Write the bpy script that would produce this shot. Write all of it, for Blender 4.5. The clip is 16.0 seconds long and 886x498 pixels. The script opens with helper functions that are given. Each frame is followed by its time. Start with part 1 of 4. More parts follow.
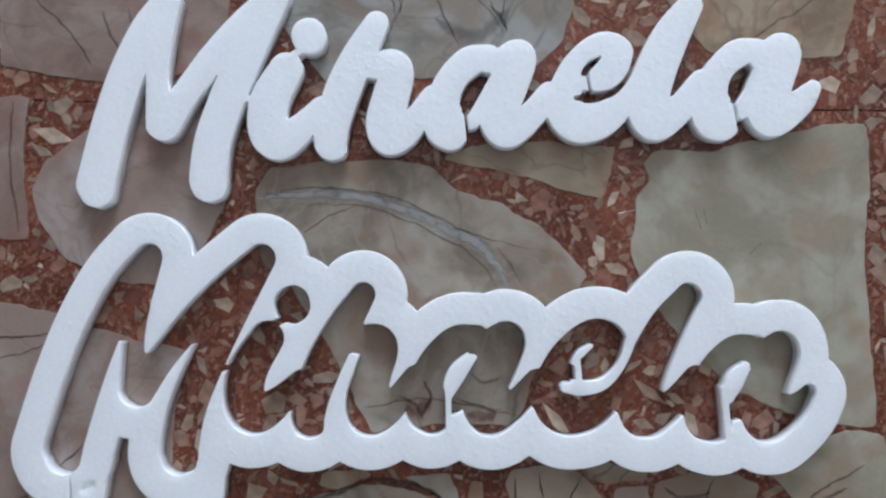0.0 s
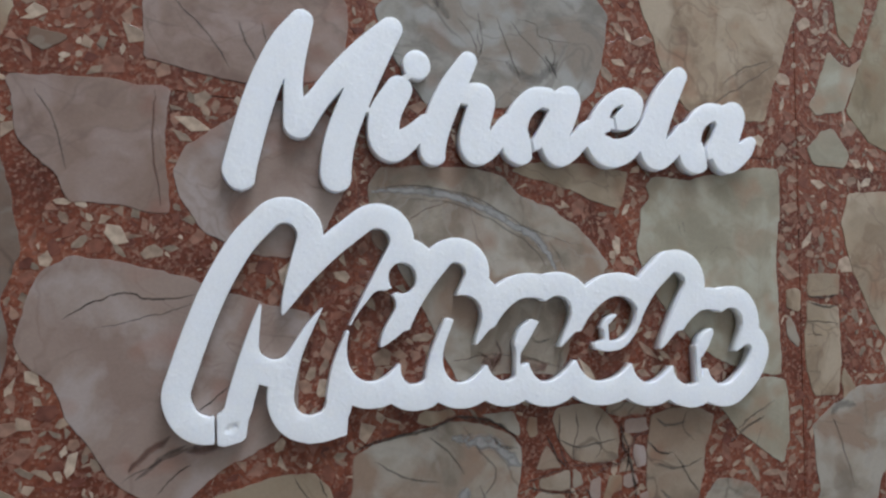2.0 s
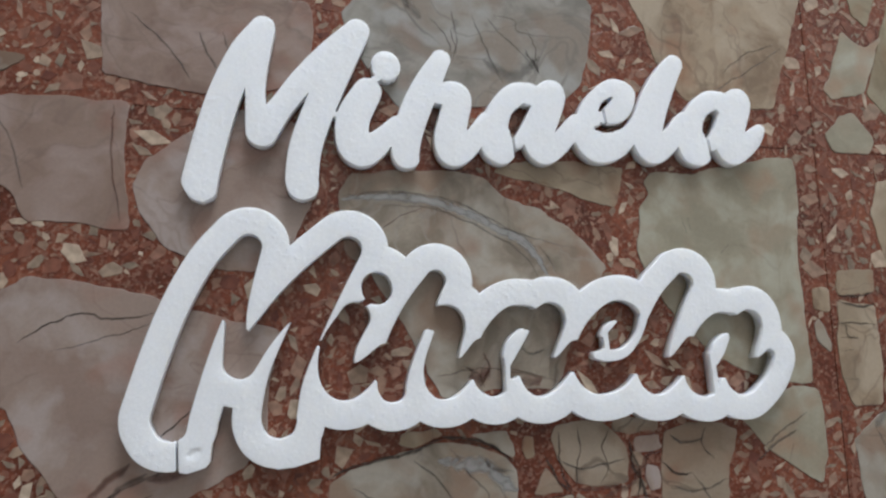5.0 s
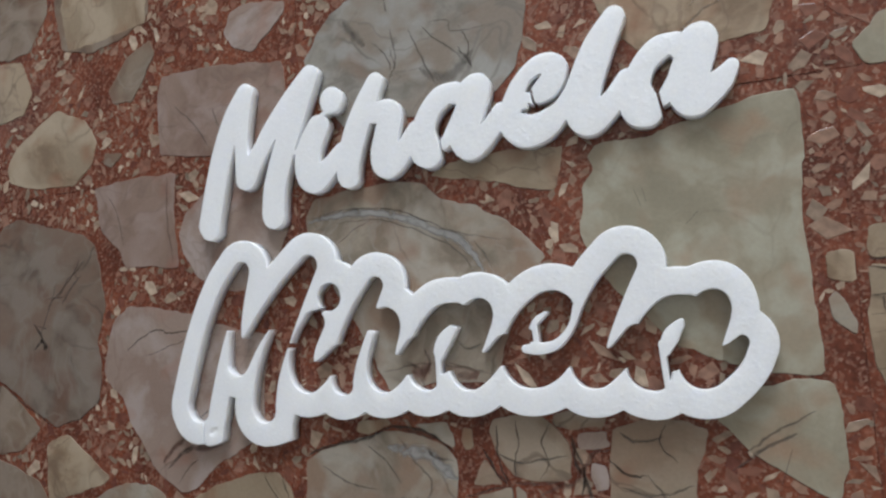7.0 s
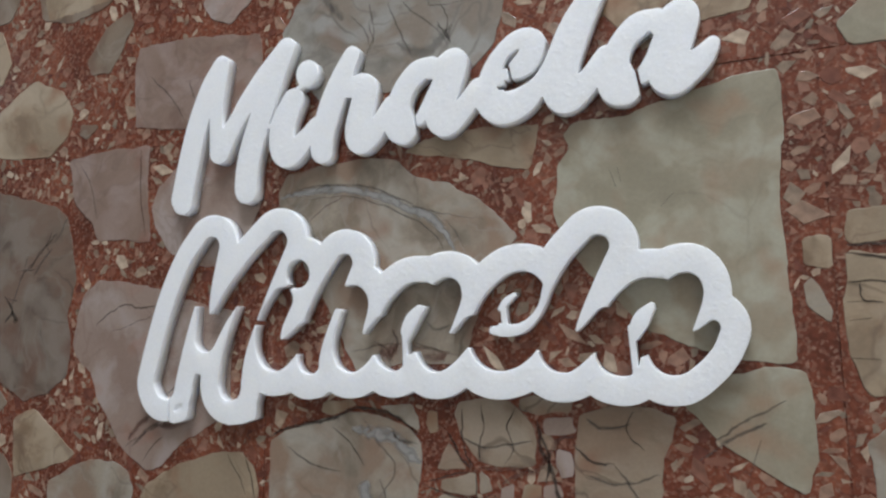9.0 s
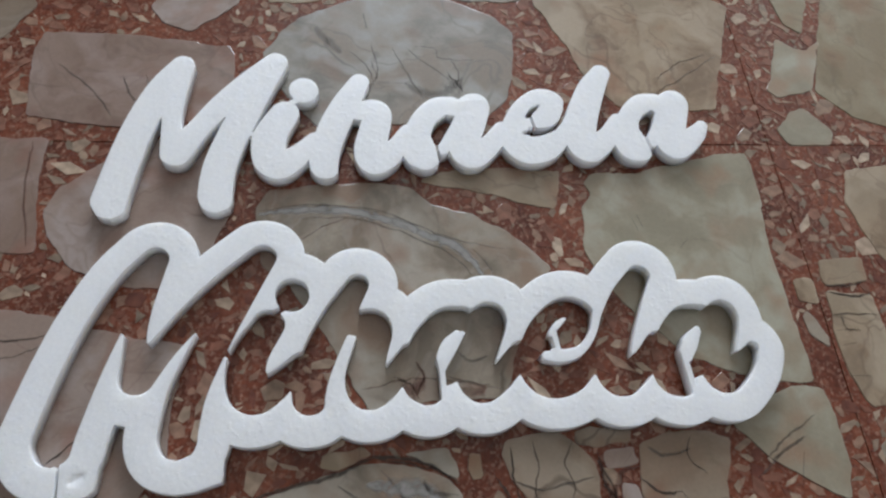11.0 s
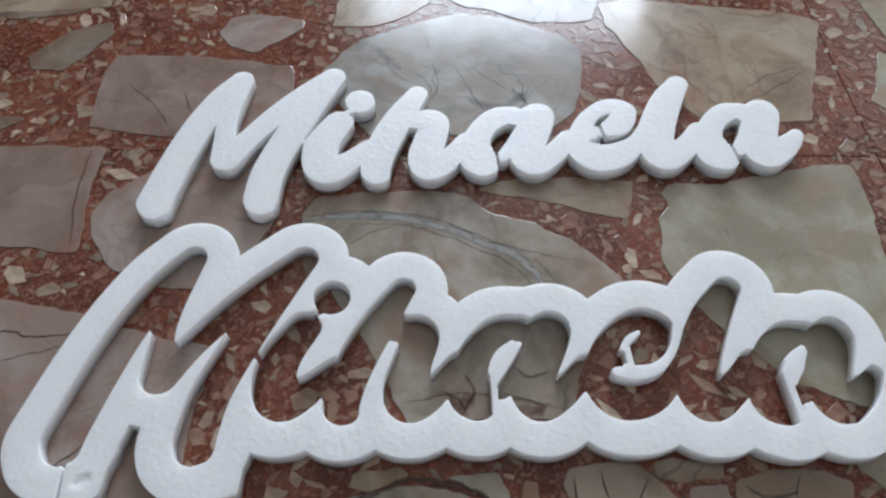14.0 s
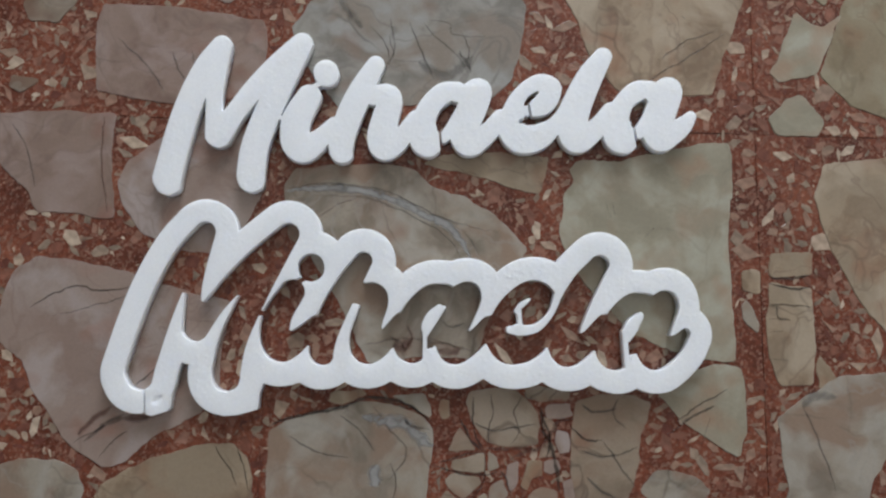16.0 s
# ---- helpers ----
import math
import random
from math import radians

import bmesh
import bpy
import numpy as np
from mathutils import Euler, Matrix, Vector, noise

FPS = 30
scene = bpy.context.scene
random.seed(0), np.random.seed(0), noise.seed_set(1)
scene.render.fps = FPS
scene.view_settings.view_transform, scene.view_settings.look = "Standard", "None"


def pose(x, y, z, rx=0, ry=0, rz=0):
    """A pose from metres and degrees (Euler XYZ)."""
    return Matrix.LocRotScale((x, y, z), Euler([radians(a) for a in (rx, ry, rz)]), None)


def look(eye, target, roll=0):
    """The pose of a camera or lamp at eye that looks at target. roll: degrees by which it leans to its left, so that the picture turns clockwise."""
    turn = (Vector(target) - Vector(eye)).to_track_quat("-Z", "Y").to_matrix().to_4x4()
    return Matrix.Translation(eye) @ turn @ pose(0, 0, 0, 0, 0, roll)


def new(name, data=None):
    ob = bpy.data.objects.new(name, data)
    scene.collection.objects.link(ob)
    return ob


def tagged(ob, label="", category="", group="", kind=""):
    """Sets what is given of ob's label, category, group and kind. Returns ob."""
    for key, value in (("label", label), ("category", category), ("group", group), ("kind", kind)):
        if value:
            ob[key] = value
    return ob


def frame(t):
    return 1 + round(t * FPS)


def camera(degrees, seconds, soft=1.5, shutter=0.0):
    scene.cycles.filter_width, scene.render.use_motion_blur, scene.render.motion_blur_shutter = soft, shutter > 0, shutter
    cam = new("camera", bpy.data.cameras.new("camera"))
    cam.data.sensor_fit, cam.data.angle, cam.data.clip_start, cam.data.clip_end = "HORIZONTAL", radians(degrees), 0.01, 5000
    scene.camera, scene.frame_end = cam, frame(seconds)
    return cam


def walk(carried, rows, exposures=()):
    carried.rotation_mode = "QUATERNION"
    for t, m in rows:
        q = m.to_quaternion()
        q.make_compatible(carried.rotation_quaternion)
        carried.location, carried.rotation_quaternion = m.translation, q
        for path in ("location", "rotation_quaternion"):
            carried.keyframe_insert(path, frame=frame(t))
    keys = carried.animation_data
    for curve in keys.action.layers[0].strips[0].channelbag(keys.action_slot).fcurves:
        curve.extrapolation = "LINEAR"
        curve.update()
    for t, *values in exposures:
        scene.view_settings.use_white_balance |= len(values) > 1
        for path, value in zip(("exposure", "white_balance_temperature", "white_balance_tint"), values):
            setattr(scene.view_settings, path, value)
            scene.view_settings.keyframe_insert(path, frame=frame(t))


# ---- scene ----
cam = camera(64.8, 16.0, soft=2.4)
PATH = [
    (0, (0.0077, 0.0230, 0.4309), (0.0050, 0.1946, -1.5617), -0.23),
    (0.5, (-0.0004, 0.0161, 0.4922), (0.0058, 0.1666, -1.5021), 3.17),
    (1, (-0.0746, 0.0035, 0.5453), (0.0122, 0.1781, -1.4452), 28.15),
    (1.5, (-0.1485, -0.0090, 0.5548), (0.0756, 0.1794, -1.4237), 52.84),
    (2, (-0.2045, -0.0082, 0.5200), (0.3642, 0.2032, -1.3858), 72.13),
    (2.5, (-0.2510, -0.0178, 0.4888), (0.5372, 0.2147, -1.3346), 75.96),
    (3, (-0.2895, -0.0213, 0.4503), (0.6718, 0.2443, -1.2833), 77.38),
    (3.5, (-0.3190, -0.0245, 0.4388), (0.7418, 0.2712, -1.2306), 77.15),
    (3.7, (-0.3299, -0.0290, 0.4305), (0.7800, 0.2953, -1.2014), 76.35),
    (5.8, (0.0180, -0.0320, 0.5360), (-0.1300, 0.3060, -1.4290), -24.3),
    (6, (0.0471, -0.0225, 0.5373), (-0.1849, 0.2687, -1.4277), -39.35),
    (6.5, (0.1409, -0.0148, 0.5260), (-0.3636, 0.2436, -1.3920), -64.29),
    (7, (0.2200, -0.0156, 0.5027), (-0.5276, 0.2490, -1.3333), -74.28),
    (7.5, (0.2700, -0.0124, 0.4764), (-0.6865, 0.2523, -1.2599), -79.12),
    (8, (0.3111, -0.0089, 0.4491), (-0.7949, 0.2437, -1.1980), -80.87),
    (8.5, (0.3279, -0.0094, 0.4399), (-0.7860, 0.2305, -1.2038), -80.93),
    (9, (0.2369, -0.0309, 0.4794), (-0.5208, 0.2353, -1.3522), -72.67),
    (9.5, (0.0997, -0.0775, 0.4780), (-0.1355, 0.3149, -1.4690), -34.87),
    (9.7, (0.0630, -0.0820, 0.4800), (-0.0250, 0.3830, -1.4630), -14.6),
    (11.8, (-0.0560, -0.1810, 0.3900), (0.2110, 0.7770, -1.3450), 16.2),
    (12, (-0.0373, -0.1806, 0.3763), (0.1475, 0.7464, -1.3863), 12.78),
    (12.5, (-0.0432, -0.1779, 0.3521), (0.0974, 0.7696, -1.4036), 9.36),
    (13, (-0.0335, -0.1713, 0.3609), (0.0320, 0.8465, -1.3595), 4.27),
    (13.5, (-0.0288, -0.1799, 0.3807), (-0.0077, 0.8990, -1.3032), 1.35),
    (14, (-0.0209, -0.1884, 0.3695), (-0.0029, 0.9498, -1.2749), 1.13),
    (14.5, (-0.0178, -0.1371, 0.3974), (0.0249, 0.9221, -1.2985), 2.87),
    (15, (-0.0056, -0.1072, 0.4395), (0.0261, 0.5965, -1.4324), 3.43),
    (15.5, (0.0003, -0.0684, 0.5029), (0.0351, 0.4184, -1.4366), 5.31),
    (16, (0.0105, -0.0322, 0.5823), (0.0598, 0.2268, -1.4003), 12.06),
]
walk(cam, [(t, look(eye, target, roll)) for t, eye, target, roll in PATH],
     exposures=[(0, -0.04, 5650, 10), (1.5, -0.09, 5800, 10), (3.5, -0.06, 6000, 10), (6, -0.02, 6200, 10), (9.5, -0.04, 6200, 10), (12, -0.13, 6000, 10), (13, -0.07, 5950, 10), (14.5, -0.15, 5950, 10), (15.5, -0.2, 6150, 10), (16, -0.07, 6150, 10)])

# ---- light: tall window ahead, small one west, added fills south and east, daylight sky ----
world = bpy.data.worlds.new("daylight")
scene.world = world
world.use_nodes = True
_sky = world.node_tree.nodes.new("ShaderNodeTexSky")
_sky.sky_type, _sky.sun_disc = "NISHITA", False
_sky.sun_elevation, _sky.sun_rotation = radians(50), radians(200)
_bg = world.node_tree.nodes["Background"]
_bg.inputs["Strength"].default_value = 0.12
world.node_tree.links.new(_sky.outputs["Color"], _bg.inputs["Color"])

_sun = new("sun", bpy.data.lights.new("sun", "SUN"))
_sun.data.energy, _sun.data.angle, _sun.data.color = 2.0, radians(0.5), (1.0, 0.95, 0.88)
_sun.matrix_world = look((0, 0, 0), (math.sin(radians(20)), math.cos(radians(20)), -math.tan(radians(50))))


def area_lamp(name, centre, target, width, height, watts, colour):
    lamp = new(name, bpy.data.lights.new(name, "AREA"))
    lamp.data.shape, lamp.data.size, lamp.data.size_y = "RECTANGLE", width, height
    lamp.data.energy, lamp.data.color = watts, colour
    lamp.matrix_world = look(centre, target)
    return lamp


area_lamp("window_light_north", (0.375, 3.46, 1.38), (0.3, 0.0, 0.8), 1.6, 2.0, 150.0, (0.90, 0.95, 1.0))
area_lamp("window_light_west", (-2.96, 1.17, 1.32), (0.0, 1.17, 1.32), 0.22, 0.26, 1.5, (1.0, 0.99, 0.97))
# Added fill for the near sides of the foam; no window is known there.
area_lamp("fill_light_south", (-0.2, -2.36, 1.45), (-0.2, 0.0, 0.6), 1.2, 1.2, 3.0, (0.97, 0.98, 1.0))
# Added fill that lifts the right-hand floor; no source is known to the east.
area_lamp("fill_light_east", (1.96, -1.65, 1.35), (0.0, -0.2, 0.2), 1.0, 1.1, 3.0, (1.0, 0.97, 0.92))


# ---- materials ----
def material(name, rough=0.5, spec=0.5):
    m = bpy.data.materials.new(name)
    m.use_nodes = True
    b = m.node_tree.nodes["Principled BSDF"]
    b.inputs["Roughness"].default_value = rough
    b.inputs["Specular IOR Level"].default_value = spec
    return m, m.node_tree.nodes, m.node_tree.links, b


def tex(nodes, links, kind, where, scale, **values):
    n = nodes.new(kind)
    links.new(where, n.inputs["Vector"])
    n.inputs["Scale"].default_value = scale
    for key, value in values.items():
        n.inputs[key].default_value = value
    return n


def ramp(nodes, links, source, stops):
    r = nodes.new("ShaderNodeValToRGB")
    while len(r.color_ramp.elements) < len(stops):
        r.color_ramp.elements.new(0.5)
    for e, (place, colour) in zip(r.color_ramp.elements, stops):
        e.position, e.color = place, (*colour, 1) if len(colour) == 3 else colour
    links.new(source, r.inputs["Fac"])
    return r.outputs["Color"]


def grey(v):
    return (v, v, v)


def mix(nodes, links, fac, a, b, mode="MIX"):
    n = nodes.new("ShaderNodeMix")
    n.data_type, n.blend_type = "RGBA", mode
    for socket, value in ((n.inputs[0], fac), (n.inputs[6], a), (n.inputs[7], b)):
        if isinstance(value, bpy.types.NodeSocket):
            links.new(value, socket)
        elif isinstance(value, tuple):
            socket.default_value = (*value, 1)
        else:
            socket.default_value = value
    return n.outputs[2]


def bump(nodes, links, height, strength, distance, bsdf, normal=None):
    n = nodes.new("ShaderNodeBump")
    n.inputs["Strength"].default_value, n.inputs["Distance"].default_value = strength, distance
    links.new(height, n.inputs["Height"])
    if normal is not None:
        links.new(normal, n.inputs["Normal"])
    links.new(n.outputs["Normal"], bsdf.inputs["Normal"])
    return n.outputs["Normal"]


def place_node(nodes, links, shuffled):
    """Metres of the object, shifted by a random step for each object."""
    where = nodes.new("ShaderNodeTexCoord").outputs["Object"]
    if not shuffled:
        return where
    info = nodes.new("ShaderNodeObjectInfo")
    step = nodes.new("ShaderNodeVectorMath")
    step.operation = "MULTIPLY_ADD"
    links.new(info.outputs["Random"], step.inputs[0])
    step.inputs[1].default_value = (7.3, 11.1, 5.7)
    links.new(where, step.inputs[2])
    return step.outputs[0]


def marble(name, pale, deep, stain, vein, seed, strength=1.0):
    """Polished breccia marble: clouds, a warm stain, thin veins, dark hairlines and fine grain."""
    m, n, l, b = material(name, 0.2, 0.15)
    where = place_node(n, l, True)
    warp = tex(n, l, "ShaderNodeTexNoise", where, 9.0, Detail=4.0)
    bent = n.new("ShaderNodeVectorMath")
    bent.operation = "MULTIPLY_ADD"
    l.new(warp.outputs["Color"], bent.inputs[0])
    bent.inputs[1].default_value = (0.09, 0.09, 0.09)
    l.new(where, bent.inputs[2])
    bent = bent.outputs[0]
    cloud = tex(n, l, "ShaderNodeTexNoise", bent, 20.0 + seed, Detail=6.0, Roughness=0.6)
    colour = ramp(n, l, cloud.outputs["Fac"], [(0.40, deep), (0.56, pale)])
    blot = tex(n, l, "ShaderNodeTexNoise", bent, 14.0 + seed, Detail=3.0)
    colour = mix(n, l, ramp(n, l, blot.outputs["Fac"], [(0.46, grey(0.0)), (0.58, grey(0.9))]), colour, stain)
    patch = tex(n, l, "ShaderNodeTexNoise", bent, 22.0 - seed, Detail=3.0)
    colour = mix(n, l, ramp(n, l, patch.outputs["Fac"], [(0.49, grey(0.0)), (0.61, grey(0.8))]), colour, tuple(min(1.0, v * k) for v, k in zip(pale, (1.16, 1.22, 1.30))))
    rosy = tex(n, l, "ShaderNodeTexNoise", where, 24.0, Detail=2.0)
    colour = mix(n, l, ramp(n, l, rosy.outputs["Fac"], [(0.55, grey(0.0)), (0.70, grey(0.65))]), colour, tuple(v * k for v, k in zip(deep, (1.2, 0.85, 0.75))))
    thread = tex(n, l, "ShaderNodeTexNoise", bent, 9.5, Detail=3.0, Distortion=1.2)
    line = ramp(n, l, thread.outputs["Fac"], [(0.488, grey(0.0)), (0.498, grey(0.6 * strength)), (0.502, grey(0.6 * strength)), (0.515, grey(0.0))])
    colour = mix(n, l, line, colour, vein)
    cell = tex(n, l, "ShaderNodeTexVoronoi", bent, 13.0)
    cell.feature = "DISTANCE_TO_EDGE"
    gate = tex(n, l, "ShaderNodeTexNoise", where, 11.0, Detail=2.0)
    hair = ramp(n, l, cell.outputs["Distance"], [(0.0, grey(0.9 * strength)), (0.022, grey(0.0))])
    hair = mix(n, l, 1.0, hair, ramp(n, l, gate.outputs["Fac"], [(0.50, grey(0.0)), (0.64, grey(1.0))]), "MULTIPLY")
    colour = mix(n, l, hair, colour, tuple(v * 0.38 for v in deep))
    grain = tex(n, l, "ShaderNodeTexNoise", where, 420.0, Detail=3.0)
    colour = mix(n, l, 0.09, colour, ramp(n, l, grain.outputs["Fac"], [(0.3, grey(0.25)), (0.7, grey(0.75))]), "OVERLAY")
    l.new(colour, b.inputs["Base Color"])
    worn = tex(n, l, "ShaderNodeTexNoise", where, 22.0, Detail=5.0)
    l.new(ramp(n, l, worn.outputs["Fac"], [(0.3, grey(0.28)), (0.75, grey(0.40))]), b.inputs["Roughness"])
    l.new(ramp(n, l, worn.outputs["Fac"], [(0.3, grey(0.09)), (0.75, grey(0.18))]), b.inputs["Coat Roughness"])
    b.inputs["Coat Weight"].default_value = 0.75
    wave = tex(n, l, "ShaderNodeTexNoise", where, 45.0, Detail=4.0)
    bump(n, l, wave.outputs["Fac"], 0.12, 0.0015, b)
    return m


MARBLE = {
    "pink": marble("pink_marble", (0.335, 0.262, 0.222), (0.262, 0.186, 0.150), (0.300, 0.220, 0.178), (0.15, 0.085, 0.065), 0.0, 0.4),
    "mauve": marble("mauve_marble", (0.285, 0.205, 0.166), (0.200, 0.130, 0.100), (0.240, 0.165, 0.128), (0.12, 0.078, 0.066), 0.6, 0.35),
    "grey": marble("grey_marble", (0.325, 0.276, 0.215), (0.200, 0.162, 0.122), (0.265, 0.182, 0.128), (0.31, 0.28, 0.24), 2.0, 0.7),
    "olive": marble("olive_beige_marble", (0.272, 0.222, 0.142), (0.195, 0.146, 0.086), (0.245, 0.190, 0.118), (0.12, 0.08, 0.05), 1.8, 0.45),
    "tan": marble("cracked_tan_marble", (0.300, 0.232, 0.166), (0.195, 0.143, 0.098), (0.255, 0.180, 0.124), (0.10, 0.07, 0.05), 2.2, 1.0),
    "slate": marble("blue_grey_marble", (0.290, 0.266, 0.228), (0.185, 0.165, 0.138), (0.245, 0.200, 0.158), (0.15, 0.13, 0.115), 1.2, 0.8),
    "dark": marble("dark_grey_marble", (0.195, 0.152, 0.118), (0.125, 0.092, 0.069), (0.185, 0.125, 0.092), (0.23, 0.20, 0.17), 2.5, 0.7),
    "brown": marble("brown_marble", (0.235, 0.180, 0.132), (0.125, 0.085, 0.060), (0.195, 0.132, 0.092), (0.29, 0.25, 0.20), 1.5, 0.7),
    "green": marble("greenish_marble", (0.345, 0.310, 0.228), (0.275, 0.243, 0.175), (0.315, 0.262, 0.188), (0.36, 0.33, 0.265), 1.0, 0.18),
    "beige": marble("beige_marble", (0.365, 0.278, 0.188), (0.215, 0.147, 0.093), (0.295, 0.228, 0.155), (0.13, 0.08, 0.058), 3.0, 0.6),
}


def chip_material(name, single):
    m, n, l, b = material(name, 0.15, 0.4)
    if single:
        pick = n.new("ShaderNodeObjectInfo").outputs["Random"]
    else:
        pick = n.new("ShaderNodeNewGeometry").outputs["Random Per Island"]
    if single:
        stops = [(0.0, (0.20, 0.085, 0.058)), (0.18, (0.27, 0.138, 0.096)), (0.38, (0.305, 0.188, 0.132)), (0.58, (0.27, 0.200, 0.146)), (0.80, (0.37, 0.266, 0.190)), (1.0, (0.50, 0.39, 0.29))]
    else:
        stops = [(0.0, (0.14, 0.048, 0.033)), (0.22, (0.215, 0.085, 0.055)), (0.42, (0.27, 0.138, 0.096)), (0.60, (0.305, 0.185, 0.128)),
                               (0.76, (0.225, 0.172, 0.126)), (0.88, (0.37, 0.262, 0.186)), (1.0, (0.50, 0.39, 0.29))]
    colour = ramp(n, l, pick, stops)
    where = place_node(n, l, False)
    cloud = tex(n, l, "ShaderNodeTexNoise", where, 130.0, Detail=5.0)
    colour = mix(n, l, 0.6, colour, ramp(n, l, cloud.outputs["Fac"], [(0.3, grey(0.22)), (0.7, grey(0.72))]), "OVERLAY")
    l.new(colour, b.inputs["Base Color"])
    return m


CHIP, CHIP_JOINED = chip_material("marble_chips", True), chip_material("marble_chips_joined", False)


def cement():
    m, n, l, b = material("red_cement", 0.16, 0.4)
    where = place_node(n, l, False)
    cloud = tex(n, l, "ShaderNodeTexNoise", where, 16.0, Detail=6.0)
    colour = ramp(n, l, cloud.outputs["Fac"], [(0.32, (0.095, 0.027, 0.016)), (0.55, (0.182, 0.054, 0.029)), (0.75, (0.255, 0.088, 0.047))])
    speck = tex(n, l, "ShaderNodeTexVoronoi", where, 520.0)
    speck.inputs["Randomness"].default_value = 1.0
    bright = ramp(n, l, speck.outputs["Color"], [(0.55, grey(0.0)), (0.95, grey(0.6))])
    colour = mix(n, l, bright, colour, (0.36, 0.22, 0.16))
    grain = tex(n, l, "ShaderNodeTexNoise", where, 260.0, Detail=4.0)
    colour = mix(n, l, 0.5, colour, ramp(n, l, grain.outputs["Fac"], [(0.3, grey(0.2)), (0.7, grey(0.75))]), "OVERLAY")
    l.new(colour, b.inputs["Base Color"])
    bump(n, l, grain.outputs["Fac"], 0.15, 0.0004, b)
    return m


CEMENT = cement()


def foam():
    """Expanded polystyrene: pressed beads of 3 to 4 mm with a faint sheen, small pits and knocks."""
    m, n, l, b = material("white_polystyrene", 0.4, 0.5)
    where = place_node(n, l, False)
    edge = tex(n, l, "ShaderNodeTexVoronoi", where, 290.0)
    edge.feature = "DISTANCE_TO_EDGE"
    soft = tex(n, l, "ShaderNodeTexNoise", where, 75.0, Detail=5.0)
    tone = ramp(n, l, edge.outputs["Distance"], [(0.0, (0.875, 0.888, 0.90)), (0.12, (0.915, 0.927, 0.938))])
    tone = mix(n, l, 0.10, tone, ramp(n, l, soft.outputs["Fac"], [(0.3, grey(0.35)), (0.7, grey(0.62))]), "OVERLAY")
    l.new(tone, b.inputs["Base Color"])
    b.inputs["Subsurface Weight"].default_value = 0.7
    b.inputs["Subsurface Radius"].default_value = (1.0, 0.97, 0.9)
    b.inputs["Subsurface Scale"].default_value = 0.008
    bead = tex(n, l, "ShaderNodeTexVoronoi", where, 290.0)
    bead.feature = "SMOOTH_F1"
    first = bump(n, l, bead.outputs["Distance"], 0.17, 0.0010, b)
    second = bump(n, l, soft.outputs["Fac"], 0.24, 0.0017, b, first)
    knock = tex(n, l, "ShaderNodeTexNoise", where, 210.0, Detail=2.0)
    third = bump(n, l, ramp(n, l, knock.outputs["Fac"], [(0.56, grey(0.0)), (0.70, grey(1.0))]), 0.24, 0.0006, b, second)
    drawn = n.new("ShaderNodeVectorMath")
    drawn.operation = "MULTIPLY"
    l.new(where, drawn.inputs[0])
    drawn.inputs[1].default_value = (1.0, 0.05, 0.05)
    wire = tex(n, l, "ShaderNodeTexNoise", drawn.outputs[0], 320.0, Detail=3.0)
    bump(n, l, wire.outputs["Fac"], 0.08, 0.0008, b, third)
    return m


FOAM = foam()


def inlay(name, colour, most):
    """A mineral vein: densest along its middle, broken up by noise."""
    m, n, l, b = material(name, 0.25, 0.5)
    coord = n.new("ShaderNodeTexCoord")
    split = n.new("ShaderNodeSeparateXYZ")
    l.new(coord.outputs["UV"], split.inputs[0])
    across = ramp(n, l, split.outputs["Y"], [(0.0, grey(0.0)), (0.35, grey(most)), (0.65, grey(most)), (1.0, grey(0.0))])
    torn = tex(n, l, "ShaderNodeTexNoise", coord.outputs["Object"], 160.0, Detail=4.0)
    alpha = mix(n, l, 1.0, across, ramp(n, l, torn.outputs["Fac"], [(0.25, grey(0.3)), (0.5, grey(1.0))]), "MULTIPLY")
    l.new(alpha, b.inputs["Alpha"])
    tint = tex(n, l, "ShaderNodeTexNoise", coord.outputs["Object"], 90.0, Detail=3.0)
    l.new(ramp(n, l, tint.outputs["Fac"], [(0.3, tuple(v * 0.8 for v in colour)), (0.7, colour)]), b.inputs["Base Color"])
    return m


INLAY = {
    "dark": inlay("dark_vein", (0.066, 0.046, 0.036), 0.78),
    "faint": inlay("faint_vein", (0.10, 0.085, 0.075), 0.55),
    "light": inlay("pale_vein", (0.37, 0.355, 0.335), 0.85),
    "cloud": inlay("grey_cloud", (0.20, 0.178, 0.155), 0.45),
    "rust": inlay("rusty_vein", (0.17, 0.07, 0.05), 0.6),
}


def plaster(name, light):
    m, n, l, b = material(name, 0.9, 0.2)
    where = place_node(n, l, False)
    c = tex(n, l, "ShaderNodeTexNoise", where, 3.0, Detail=6.0)
    l.new(ramp(n, l, c.outputs["Fac"], [(0.3, tuple(v * light for v in (0.55, 0.53, 0.49))), (0.7, tuple(v * light for v in (0.62, 0.60, 0.56)))]), b.inputs["Base Color"])
    return m


# The second plaster is darkened so the unseen west wall reflects less in the floor.
PLASTER, DIMMED_PLASTER = plaster("plaster", 1.0), plaster("dimmed_plaster", 0.35)
FRAME_PAINT = material("white_window_paint", 0.4)[0]
FRAME_PAINT.node_tree.nodes["Principled BSDF"].inputs["Base Color"].default_value = (0.75, 0.75, 0.73, 1)


# ---- helpers for things ----
def finish(name, bm, mat, parent=None):
    me = bpy.data.meshes.new(name)
    bm.to_mesh(me)
    bm.free()
    me.materials.append(mat)
    ob = new(name, me)
    ob.parent = parent
    return ob


def box(bm, x0, x1, y0, y1, z0, z1):
    made = bmesh.ops.create_cube(bm, size=1.0, matrix=Matrix.LocRotScale(((x0 + x1) / 2, (y0 + y1) / 2, (z0 + z1) / 2), None, (x1 - x0, y1 - y0, z1 - z0)))
    return made


